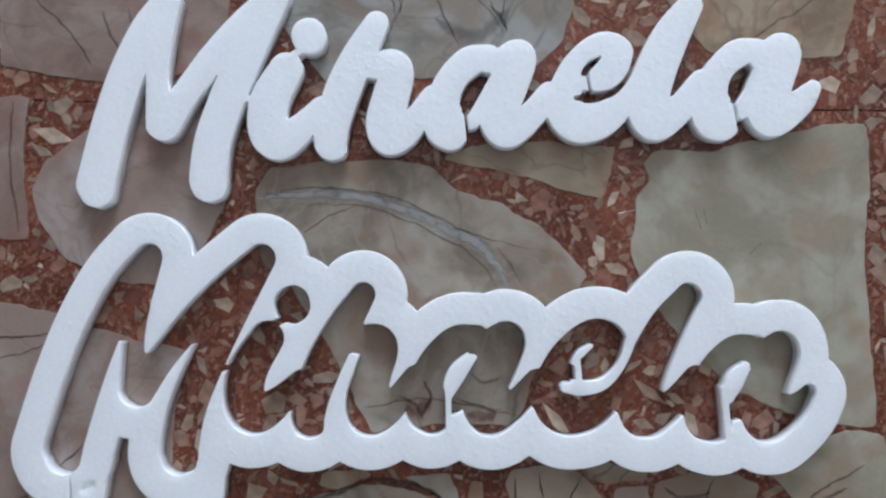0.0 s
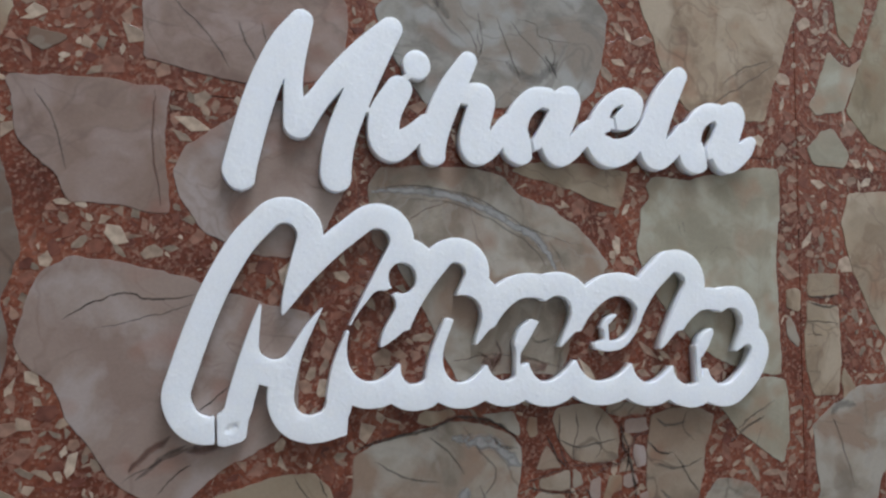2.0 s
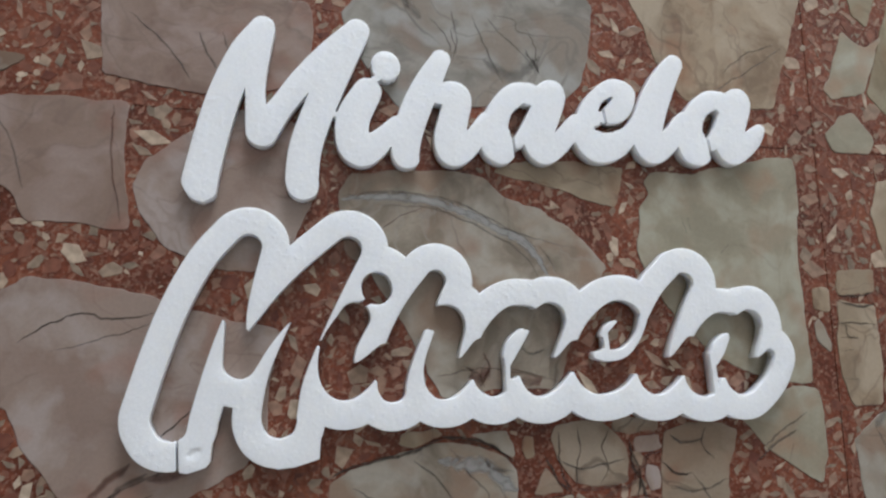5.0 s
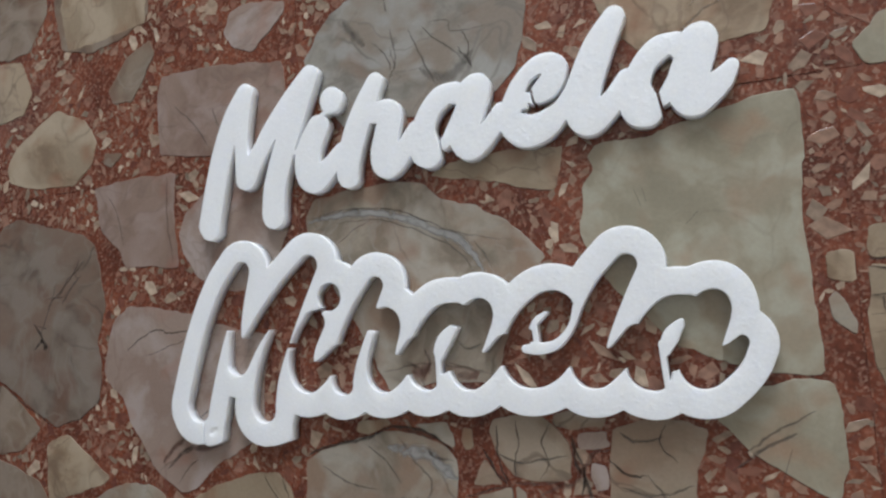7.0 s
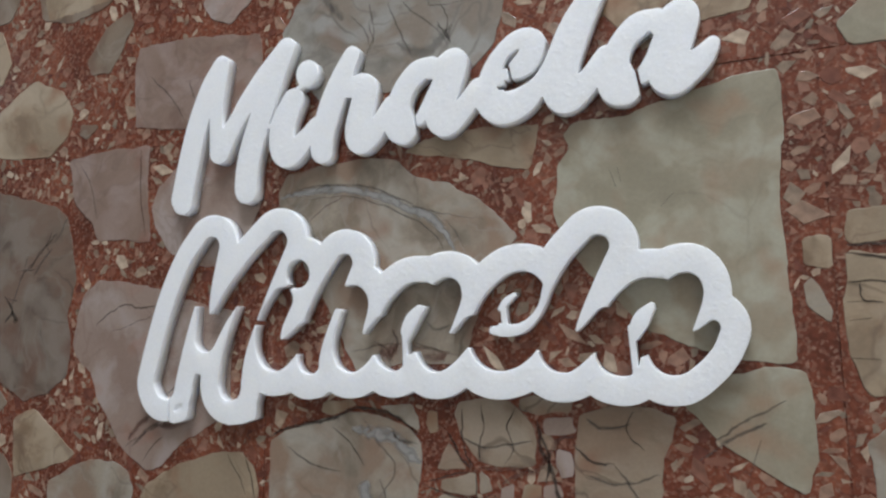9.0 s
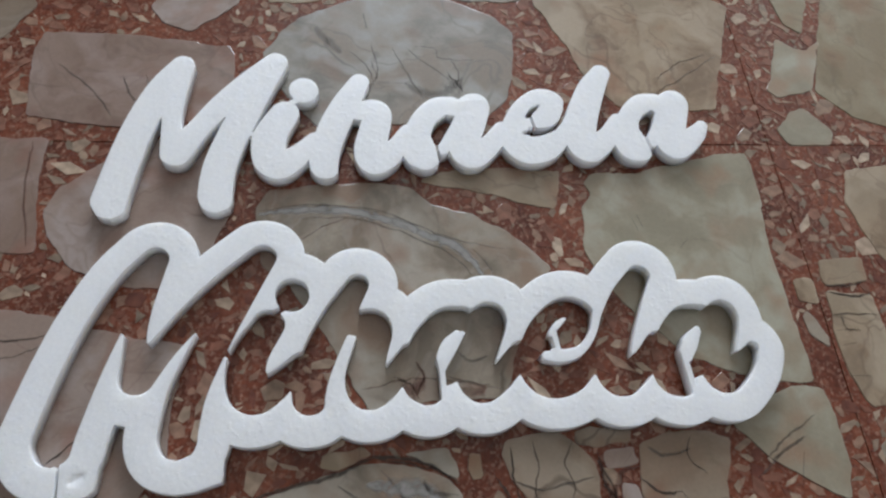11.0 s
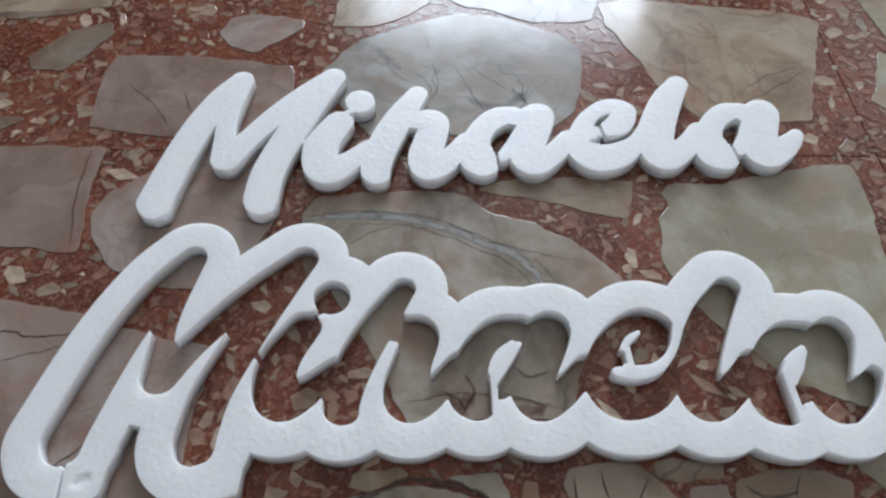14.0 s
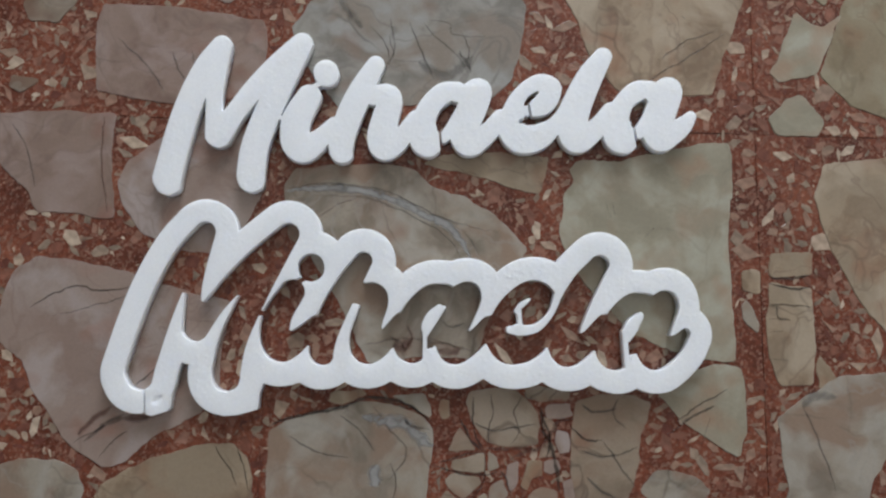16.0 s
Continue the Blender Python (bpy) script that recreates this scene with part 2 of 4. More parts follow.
# ---- unseen room that closes the place: walls with window openings, ceiling ----
def wall(name, along, at, thick, lo, hi, hole, label, paint=PLASTER):
    """A wall of 2.7 m, along x or y, with one window opening (from, to, sill, head)."""
    bm = bmesh.new()
    a, b, s, h = hole
    for p, q, z0, z1 in ((lo, a, -0.02, 2.7), (b, hi, -0.02, 2.7), (a, b, -0.02, s), (a, b, h, 2.7)):
        if along == "x":
            box(bm, p, q, at, at + thick, z0, z1)
        else:
            box(bm, at, at + thick, p, q, z0, z1)
    return tagged(finish(name, bm, paint), label, "wall", kind="structure")


def window_in(name, along, at, hole, bars):
    """A window frame set in an opening, with upright bars."""
    a, b, s, h = hole
    frame_ob = tagged(new(name), "white painted window frame, out of view, open to daylight", "window", kind="structure")
    cuts = [a] + [a + (b - a) * k / (bars + 1) for k in range(1, bars + 1)] + [b]
    pieces = [("window_bar", max(c - 0.03, a), min(c + 0.03, b), s, h) for c in cuts]
    pieces += [("window_rail", a, b, s, s + 0.05), ("window_rail", a, b, h - 0.05, h)]
    for piece, p, q, z0, z1 in pieces:
        bm = bmesh.new()
        d = 0.02 if piece == "window_bar" else 0.024
        if along == "x":
            box(bm, p, q, at - d, at + d, z0, z1)
        else:
            box(bm, at - d, at + d, p, q, z0, z1)
        finish(piece, bm, FRAME_PAINT, frame_ob)


NORTH, WEST = (-0.45, 1.2, 0.35, 2.4), (1.03, 1.31, 1.14, 1.5)
SOUTH, EAST = (-0.85, 0.45, 0.8, 2.1), (-2.2, -1.1, 0.75, 1.95)
wall("wall_north", "x", 3.5, 0.25, -3.25, 2.25, NORTH, "pale plastered wall with a wide window opening")
wall("wall_south", "x", -2.65, 0.25, -3.25, 2.25, SOUTH, "pale plastered wall out of view, with an opening for an added fill light")
# West wall colour is lowered to keep its reflection off the left floor.
wall("wall_west", "y", -3.25, 0.25, -2.4, 3.5, WEST, "plastered wall out of view with a small window opening, darkened to dim its reflection", DIMMED_PLASTER)
wall("wall_east", "y", 2.0, 0.25, -2.4, 3.5, EAST, "pale plastered wall out of view, with an opening for an added fill light")
window_in("window_1", "x", 3.62, NORTH, 1)
# Opening made up to go with the south fill.
window_in("fill_opening_south", "x", -2.52, SOUTH, 1)
window_in("window_2", "y", -3.12, WEST, 0)
# Opening made up to go with the east fill.
window_in("fill_opening_east", "y", 2.12, EAST, 1)
# Unseen board, added only for the pale streak it reflects in the floor.
_bm = bmesh.new()
box(_bm, -3.0, -2.9, 0.7, 1.48, 0.98, 1.09)
tagged(finish("reflected_board", _bm, FRAME_PAINT), "pale board out of view, added for the streak it reflects in the floor", "sill", kind="structure")
_bm = bmesh.new()
box(_bm, -3.25, 2.25, -2.65, 3.75, 2.7, 2.85)
tagged(finish("ceiling", _bm, PLASTER), "plain pale plastered ceiling", "ceiling", kind="structure")


# ---- the foam pieces: brush strokes (mm: x, y, radius) cut from one board ----
BOARD = 0.0105
STROKES = []


def strokes(rim, *lines):
    """The strokes of one letter, and the width of the rim that the frame keeps round it."""
    STROKES.append((rim, lines))


strokes(18.6,
    [(-205.6, 96.9, 11.8), (-198.4, 133.7, 11.5), (-190.2, 164.8, 11.2), (-178.7, 193.4, 10.8), (-167.4, 213.1, 8.7)],
    [(-205.6, 96.9, 11.8), (-204.5, 93.0, 10.7)],
    [(-167.3, 212.6, 8.7), (-170.7, 178.0, 7.2), (-170.3, 155.1, 7.2), (-166.0, 134.9, 10.7)],
    [(-165.1, 134.5, 10.7), (-152.5, 154.2, 8.6), (-137.5, 175.7, 9.1), (-120.0, 196.8, 9.2), (-99.5, 217.1, 9.3)],
    [(-99.5, 217.1, 9.3), (-109.0, 194.5, 9.7), (-119.2, 171.7, 11.0), (-128.0, 147.9, 11.3), (-134.8, 124.5, 11.5), (-136.8, 103.0, 11.6), (-136.1, 97.6, 11.2)],
    [(-117.3, 150.6, 1.8), (-109.6, 150.7, 1.8)],
)
strokes(19.2,
    [(-78.1, 192.1, 10.7), (-77.6, 190.3, 10.7)],
    [(-87.2, 179.1, 2.3), (-83.6, 181.3, 2.3)],
    [(-91.4, 169.9, 10.6), (-101.0, 150.0, 12.1), (-101.5, 132.9, 12.3), (-95.3, 125.6, 12.8), (-85.9, 129.0, 10.1), (-78.4, 135.6, 8.3), (-68.3, 144.7, 8.3)],
)
strokes(19.2,
    [(-36.0, 200.1, 7.6), (-46.5, 179.3, 10.3), (-55.8, 157.3, 11.2), (-61.1, 138.3, 10.6), (-62.8, 124.3, 10.1), (-59.4, 120.4, 6.9)],
    [(-39.6, 171.8, 7.0), (-27.0, 172.9, 10.4), (-23.1, 168.0, 10.8), (-26.3, 153.6, 11.2), (-29.1, 138.4, 12.1), (-26.4, 128.8, 12.1), (-17.6, 131.8, 9.8), (-9.9, 139.8, 8.0), (0.0, 152.8, 8.0)],
)
strokes(19.2,
    [(33.7, 178.4, 8.6), (22.3, 175.5, 10.0), (11.1, 163.2, 10.0), (6.4, 147.7, 11.3), (6.7, 135.5, 12.2), (10.6, 131.5, 11.3)],
    [(38.1, 174.9, 7.2), (52.5, 179.9, 10.6), (45.7, 160.7, 12.5), (39.8, 146.0, 12.4), (44.4, 134.0, 11.9), (54.4, 137.6, 9.6), (62.5, 144.8, 8.2), (72.0, 155.6, 8.2)],
    [(14.7, 137.0, 6.6), (24.2, 138.2, 4.7)],
    [(24.2, 138.2, 4.3), (33.4, 151.6, 5.7), (38.0, 162.5, 4.8)],
)
strokes(19.2,
    [(95.4, 162.7, 4.4), (107.7, 164.6, 4.9), (116.0, 173.5, 6.4), (114.4, 184.1, 8.9), (103.4, 185.6, 9.8), (89.3, 174.3, 9.3), (81.7, 158.7, 10.2), (80.9, 146.7, 11.6), (88.4, 138.7, 12.6), (99.7, 139.0, 11.6), (109.4, 144.0, 9.7), (117.7, 153.3, 7.8), (125.1, 164.5, 6.9)],
    [(99.0, 168.0, 4.0), (107.0, 175.0, 5.0)],
)
strokes(19.2,
    [(159.4, 213.4, 8.0), (147.8, 194.7, 11.2), (137.0, 170.3, 12.6), (132.6, 153.0, 13.2), (136.2, 140.7, 13.2), (146.7, 144.4, 10.3), (155.2, 151.3, 8.4), (166.2, 164.3, 8.4)],
)
strokes(18.6,
    [(199.8, 183.7, 9.1), (188.5, 181.8, 10.0), (177.3, 170.1, 10.0), (171.8, 154.5, 11.4), (172.4, 142.9, 12.9), (176.9, 139.8, 11.9)],
    [(202.9, 180.5, 7.6), (216.3, 185.5, 11.1), (210.1, 168.7, 13.1), (204.9, 153.6, 13.0), (208.0, 143.1, 12.5), (218.6, 147.4, 10.2), (228.2, 154.2, 7.6), (234.6, 162.0, 4.8)],
    [(180.4, 145.4, 7.0), (189.6, 146.6, 5.0)],
    [(189.6, 147.6, 4.5), (199.8, 161.1, 6.0), (204.4, 171.7, 5.0)],
)
COUNTERS = [
    [(29.7, 168.0, 1.9), (24.1, 159.5, 4.5), (19.6, 150.6, 3.3), (19.2, 146.3, 1.4)],
    [(195.2, 174.9, 2.0), (189.1, 166.6, 4.8), (184.5, 158.9, 3.0), (184.5, 155.5, 1.5)],
    [(102.8, 179.6, 1.2), (97.0, 174.8, 2.3), (92.4, 168.8, 1.4)],
]

# The gap between the bow of one letter and the next stem: a slit in the word, a curled tongue in the frame.
TONGUE = [(88.5, 153.8, 3.0), (98.5, 154.0, 4.2), (110.0, 157.0, 3.5), (118.0, 164.5, 2.6), (123.0, 173.5, 2.4), (125.8, 184.0, 3.2)]
SLITS_WORD = [((19.2, 148.5, 1.0), (24.4, 106.0, 1.0)), ((184.6, 157.0, 1.0), (189.8, 126.0, 1.1)), ((94.8, 170.5, 1.0), (97.4, 156.5, 1.0))]
SLITS_FRAME = [((19.4, 148.6, 1.8), (21.9, 116.0, 1.7)), ((182.4, 160.0, 2.0), (187.2, 124.0, 2.0)), ((94.8, 170.5, 1.9), (97.0, 155.5, 2.0))]
FOOT_CUT = [((-200.1, 88.0, 0.8), (-196.0, 58.0, 0.8))]
FEET = [[(-208.8, 106.9), (-211.8, 87.1), (-203.3, 81.5), (-196.2, 85.1), (-194.2, 88.3), (-191.9, 112.6)], [(-139.0, 111.9), (-142.8, 91.3), (-135.4, 86.0), (-127.6, 89.2), (-125.6, 92.5), (-125.2, 112.0)]]
FOOT_CORNERS = [[(-199.0, 64.0), (-190.8, 62.9), (-179.8, 67.0), (-177.5, 70.0), (-177.3, 83.2), (-182.0, 95.0), (-198.0, 90.0)],
                [(-145.6, 69.6), (-134.4, 67.1), (-123.4, 68.8), (-107.9, 74.4), (-108.6, 93.4), (-120.0, 100.0), (-140.0, 90.0)]]


def glide(points, steps=5):
    """A smooth run through the stroke's points."""
    p = [np.array(q, float) for q in points]
    if len(p) < 3:
        return p
    p = [2 * p[0] - p[1], *p, 2 * p[-1] - p[-2]]
    out = []
    for a, b, c, d in zip(p, p[1:], p[2:], p[3:]):
        for k in range(steps):
            u = k / steps
            out.append(0.5 * (2 * b + (c - a) * u + (2 * a - 5 * b + 4 * c - d) * u * u + (3 * b - a - 3 * c + d) * u ** 3))
    return out + [p[-2]]


def depth(lines, X, Y):
    """Distance in mm to the union of the strokes, less than 0 inside."""
    best = np.full(X.shape, 1e3)
    for line in lines:
        run = glide(line)
        for a, b in zip(run, run[1:]):
            dx, dy = b[0] - a[0], b[1] - a[1]
            u = np.clip(((X - a[0]) * dx + (Y - a[1]) * dy) / max(dx * dx + dy * dy, 1e-9), 0, 1)
            best = np.minimum(best, np.hypot(X - a[0] - u * dx, Y - a[1] - u * dy) - (a[2] + u * (b[2] - a[2])))
    return best


def hull(points, X, Y):
    """Distance in mm to a convex outline, less than 0 inside."""
    best = np.full(X.shape, -1e3)
    for (ax, ay), (bx, by) in zip(points, points[1:] + points[:1]):
        size = math.hypot(bx - ax, by - ay)
        best = np.maximum(best, ((X - ax) * (by - ay) - (Y - ay) * (bx - ax)) / size)
    return best


def cut_board(name, field, xs, ys, m, lip=0.3, dents=(), curl=0.0):
    """The part of the board where the field is below 0, cut with a hot wire: flat faces, upright sides, a slightly melted upper edge."""
    f = field + lip
    gx, gy = np.gradient(f, xs, ys)
    top, index, ring = [], {}, []

    def corner(i, j):
        key = (i, j)
        if key not in index:
            index[key] = len(top)
            top.append((xs[i], ys[j], 0.0, 0.0))
        return index[key]

    def crossing(i, j, k, q):
        key = (i, j, k, q) if (i, j) < (k, q) else (k, q, i, j)
        if key not in index:
            i, j, k, q = key
            u = f[i, j] / (f[i, j] - f[k, q])
            nx, ny = gx[i, j] + u * (gx[k, q] - gx[i, j]), gy[i, j] + u * (gy[k, q] - gy[i, j])
            size = max(math.hypot(nx, ny), 1e-6)
            index[key] = len(top)
            top.append((xs[i] + u * (xs[k] - xs[i]), ys[j] + u * (ys[q] - ys[j]), nx / size, ny / size))
        return index[key]

    faces = []
    inside = f < 0
    count = inside[:-1, :-1].astype(int) + inside[1:, :-1] + inside[1:, 1:] + inside[:-1, 1:]
    for i, j in np.argwhere(count > 0):
        i, j = int(i), int(j)
        walk_round = [(i, j), (i + 1, j), (i + 1, j + 1), (i, j + 1)]
        if count[i, j] == 4:
            faces.append([corner(*c) for c in walk_round])
            continue
        face, opened = [], None
        for a, b in zip(walk_round, walk_round[1:] + walk_round[:1]):
            if inside[a]:
                face.append(corner(*a))
            if inside[a] != inside[b]:
                face.append(crossing(*a, *b))
        for k, v in enumerate(face):
            w = face[(k + 1) % len(face)]
            if (top[v][2] or top[v][3]) and (top[w][2] or top[w][3]):
                ring.append((v, w))
        faces.append(face)
    n = len(top)
    def knocked(x, y):
        return sum(deep * max(0.0, 1 - math.hypot(x - p, y - q) / wide) ** 1.5 for p, q, wide, deep in dents) / 1000

    verts = [(x / 1000, y / 1000, BOARD - knocked(x, y)) for x, y, *_ in top]
    verts += [((x + lip * nx) / 1000, (y + lip * ny) / 1000, BOARD - 0.0004) for x, y, nx, ny in top]
    verts += [((x + lip * nx) / 1000, (y + lip * ny) / 1000, 0.0004) for x, y, nx, ny in top]
    polys = faces + [[v + 2 * n for v in reversed(face)] for face in faces]
    for v, w in ring:
        polys += [[w, v, v + n, w + n], [w + n, v + n, v + 2 * n, w + 2 * n]]
    verts = [(x, y, z + curl * max(0.0, (x + 0.05) / 0.3) ** 2) for x, y, z in verts]
    me = bpy.data.meshes.new(name)
    me.from_pydata(verts, [], polys)
    flat = 2 * len(faces)
    me.polygons.foreach_set("use_smooth", [k >= flat for k in range(len(polys))])
    bm = bmesh.new()
    bm.from_mesh(me)
    bmesh.ops.delete(bm, geom=[v for v in bm.verts if not v.link_faces], context="VERTS")
    bm.to_mesh(me)
    bm.free()
    me.materials.append(FOAM)
    ob = new(name, me)
    ob.matrix_world = m
    return ob


_xs, _ys = np.arange(-245.0, 270.0, 1.0), np.arange(55.0, 252.0, 1.0)
_X, _Y = np.meshgrid(_xs, _ys, indexing="ij")


def letters(X):
    """The rims and strokes, and the script they make together."""
    each = [(rim, depth(lines, X, _Y)) for rim, lines in STROKES]
    whole = np.maximum(np.min([d for _, d in each], axis=0), -depth(COUNTERS, X, _Y))
    return each, np.minimum(whole, np.min([hull(p, X, _Y) for p in FEET], axis=0))


_word = np.maximum(letters(_X)[1], -depth(SLITS_WORD, _X, _Y))
_word = np.maximum(_word, -depth([[(x, y, r * 0.62) for x, y, r in TONGUE]], _X, _Y))
tagged(cut_board("foam_lettering", _word, _xs, _ys, Matrix.Identity(4)),
       "white polystyrene foam lettering in joined brush script, lying on the floor", "foam lettering")
# The frame is cut a little shorter than the word at its last letter.
_u = np.clip((_X - 212.0) / 40.0, 0, 1)
_XF = _X + 3.8 * _u * _u * (3 - 2 * _u)
_letters, _solid = letters(_XF)
_hole = np.maximum(_solid, -depth(SLITS_FRAME + [TONGUE], _X, _Y))
_outer = np.minimum(np.min([d - rim for rim, d in _letters], axis=0), np.min([hull(p, _X, _Y) for p in FOOT_CORNERS], axis=0))
_frame = np.maximum(np.maximum(_outer, -_hole), -depth(FOOT_CUT, _X, _Y))
tagged(cut_board("foam_offcut_frame", _frame, _xs, _ys, pose(-0.0170, -0.17083, 0, 0, 0, -3.45), curl=0.0024, dents=[(-188.1, 75.5, 5.0, 1.6), (-185.5, 77.5, 3.5, 1.2), (-191.0, 74.0, 3.0, 0.8)]),
       "white polystyrene offcut frame with script-shaped holes, slit at its foot", "foam frame")


# ---- palladiana floor: cement tiles, marble slabs, chips, veins ----
SEAM_X, SEAM_Y, TILE = -0.119, 0.151, 0.4135
floor = tagged(new("floor"), "polished floor of broken marble slabs set in red cement", "floor", kind="structure")
_bm = bmesh.new()
box(_bm, -3.0, 2.0, -2.4, 3.5, -0.03, -0.0015)
finish("floor_bed", _bm, CEMENT, floor)


def tile_mesh():
    bm = bmesh.new()
    g = 0.0006
    box(bm, g, TILE - g, g, TILE - g, -0.0021, -0.0007)
    me = bpy.data.meshes.new("tile")
    bm.to_mesh(me)
    bm.free()
    me.materials.append(CEMENT)
    return me


_tile = tile_mesh()
for _i in range(-7, 8):
    for _j in range(-7, 9):
        if not (-2.98 < SEAM_X + _i * TILE < 1.58 and -2.38 < SEAM_Y + _j * TILE < 3.06):
            continue
        _ob = new("tile", _tile)
        _ob.parent = floor
        _ob.location = (SEAM_X + _i * TILE, SEAM_Y + _j * TILE, 0)

OUTLINES, LEVELS = [], []


def rough_outline(points, seed, step=0.004, wobble=0.0011):
    """Broken edge of a slab: corners slightly blunted, sides chipped at two scales."""
    p = [Vector((x / 1000, y / 1000)) for x, y in points]
    blunt = []
    for a, b, c in zip(p[-1:] + p[:-1], p, p[1:] + p[:1]):
        blunt += [b.lerp(a, min(0.12, 0.0022 / max((a - b).length, 1e-6))), b.lerp(c, min(0.12, 0.0022 / max((c - b).length, 1e-6)))]
    out = []
    for a, b in zip(blunt, blunt[1:] + blunt[:1]):
        n = max(1, int((b - a).length / step))
        side = Vector((b.y - a.y, a.x - b.x)).normalized() if (b - a).length > 1e-7 else Vector((0, 0))
        for k in range(n):
            q = a.lerp(b, k / n)
            s = noise.noise(Vector((q.x * 70, q.y * 70, seed))) * 1.6 + noise.noise(Vector((q.x * 240, q.y * 240, seed + 9)))
            out.append(q + side * wobble * s)
    return out


def slab_mesh(name, outline, top, low, mat):
    """A flat piece with a minute worn bevel."""
    mid = sum(outline, Vector((0, 0))) / len(outline)
    n = len(outline)
    verts = [(*q.lerp(mid, min(0.2, 0.0006 / max((q - mid).length, 1e-6))), top) for q in outline]
    verts += [(*q, top - 0.00015) for q in outline] + [(*q, low) for q in outline]
    area = sum(a.x * b.y - b.x * a.y for a, b in zip(outline, outline[1:] + outline[:1]))
    order = list(range(n)) if area > 0 else list(range(n - 1, -1, -1))
    polys = [order]
    for a, b in zip(order, order[1:] + order[:1]):
        polys += [[b, a, a + n, b + n], [b + n, a + n, a + 2 * n, b + 2 * n]]
    me = bpy.data.meshes.new(name)
    me.from_pydata(verts, [], polys)
    me.materials.append(mat)
    return me


def stone(tone, points):
    outline = rough_outline(points, len(OUTLINES) * 3.7)
    x0, x1, y0, y1 = min(q.x for q in outline), max(q.x for q in outline), min(q.y for q in outline), max(q.y for q in outline)
    taken = {v for v, a0, a1, b0, b1 in LEVELS if a0 < x1 and x0 < a1 and b0 < y1 and y0 < b1}
    level = next(v for v in range(len(taken) + 1) if v not in taken)
    LEVELS.append((level, x0, x1, y0, y1))
    OUTLINES.append(outline)
    ob = new("marble_slab", slab_mesh("marble_slab", outline, -0.00003 * level, -0.0018, MARBLE[tone]))
    ob.parent = floor
    return ob


stone("mauve", [(-359, 150), (-307, 155), (-256, 153), (-257, 115), (-250, 63), (-263, 63), (-289, 67), (-314, 66), (-327, 88), (-349, 106)])
stone("pink", [(-340, -30), (-336, -4), (-327, 20), (-311, 30), (-280, 28), (-241, 20), (-197, 6), (-166, 0), (-148, -4), (-154, -40), (-155, -74), (-167, -94), (-206, -114), (-226, -135), (-242, -139), (-273, -120), (-286, -102), (-307, -75), (-317, -54), (-334, -42)])
stone("pink", [(-251, 93), (-243, 112), (-222, 130), (-193, 152), (-157, 155), (-133, 138), (-127, 106), (-130, 85), (-138, 66), (-151, 45), (-168, 35), (-195, 38), (-213, 46), (-230, 54), (-247, 77)])
stone("grey", [(-111, 94), (-103, 109), (-65, 115), (-22, 116), (0, 111), (15, 97), (46, 88), (73, 70), (97, 46), (83, 22), (67, -2), (60, -30), (51, -47), (6, -46), (-35, -53), (-48, -28), (-65, 4), (-88, 37), (-105, 53)])
stone("beige", [(6, 117), (30, 126), (60, 129), (116, 126), (107, 93), (92, 95), (62, 105), (37, 110)])
stone("green", [(136, 106), (128, 93), (123, 61), (133, 33), (157, 4), (185, -23), (223, -39), (249, -45), (271, -45), (271, -7), (268, 45), (271, 89), (274, 119), (273, 143), (247, 142), (222, 135), (177, 124), (138, 124), (131, 115)])
stone("mauve", [(-275, 173), (-279, 232), (-275, 253), (-206, 251), (-135, 241), (-131, 222), (-135, 176), (-189, 162), (-237, 166)])
stone("slate", [(-111, 234), (-98, 258), (-82, 274), (-47, 291), (-5, 309), (22, 306), (54, 294), (81, 279), (95, 261), (89, 219), (82, 194), (64, 175), (-1, 169), (-66, 162), (-102, 209)])
stone("slate", [(-103, 362), (-54, 349), (-20, 332), (-1, 319), (23, 313), (57, 297), (91, 297), (108, 302), (115, 326), (124, 348), (128, 370), (128, 417), (-51, 418), (-95, 392)])
stone("beige", [(-101, 341), (-72, 342), (-27, 332), (-31, 318), (-51, 301), (-74, 290), (-109, 289), (-106, 319)])
stone("pink", [(-199, 280), (-193, 300), (-171, 305), (-131, 298), (-132, 288), (-148, 272), (-168, 256), (-189, 265)])
stone("beige", [(115, 323), (142, 331), (212, 321), (273, 314), (298, 302), (277, 242), (257, 185), (219, 184), (173, 188), (149, 221), (137, 256), (119, 293)])
stone("beige", [(135, 348), (143, 370), (284, 375), (273, 342), (215, 335), (143, 338)])
stone("green", [(203, -69), (222, -55), (251, -48), (275, -49), (278, -72), (279, -100), (272, -123), (254, -114), (226, -96)])
stone("beige", [(-249, -162), (-243, -150), (-209, -132), (-169, -119), (-142, -117), (-128, -129), (-122, -160), (-118, -185), (-249, -187)])
stone("grey", [(-362, -155), (-336, -142), (-308, -133), (-280, -132), (-263, -141), (-258, -154), (-260, -177), (-360, -178)])
stone("grey", [(188, -151), (202, -133), (234, -137), (248, -150), (220, -177)])
stone("grey", [(-113, -107), (-102, -100), (-75, -92), (-39, -83), (-25, -83), (7, -91), (19, -102), (21, -118), (18, -136), (16, -158), (19, -188), (-111, -190), (-113, -146)])
stone("beige", [(-66, -84), (-64, -76), (-39, -73), (-34, -78), (-57, -86)])
stone("grey", [(-16, -78), (14, -75), (19, -95), (3, -87)])
stone("beige", [(-414, 424), (-293, 384), (-298, 312), (-350, 306), (-403, 303), (-416, 354)])
stone("beige", [(354, 127), (434, 137), (444, 130), (478, 124), (505, 100), (489, 46), (460, -7), (445, -41), (404, -22), (381, 4), (352, 63), (344, 98)])
stone("beige", [(493, 416), (553, 434), (539, 388), (507, 383)])
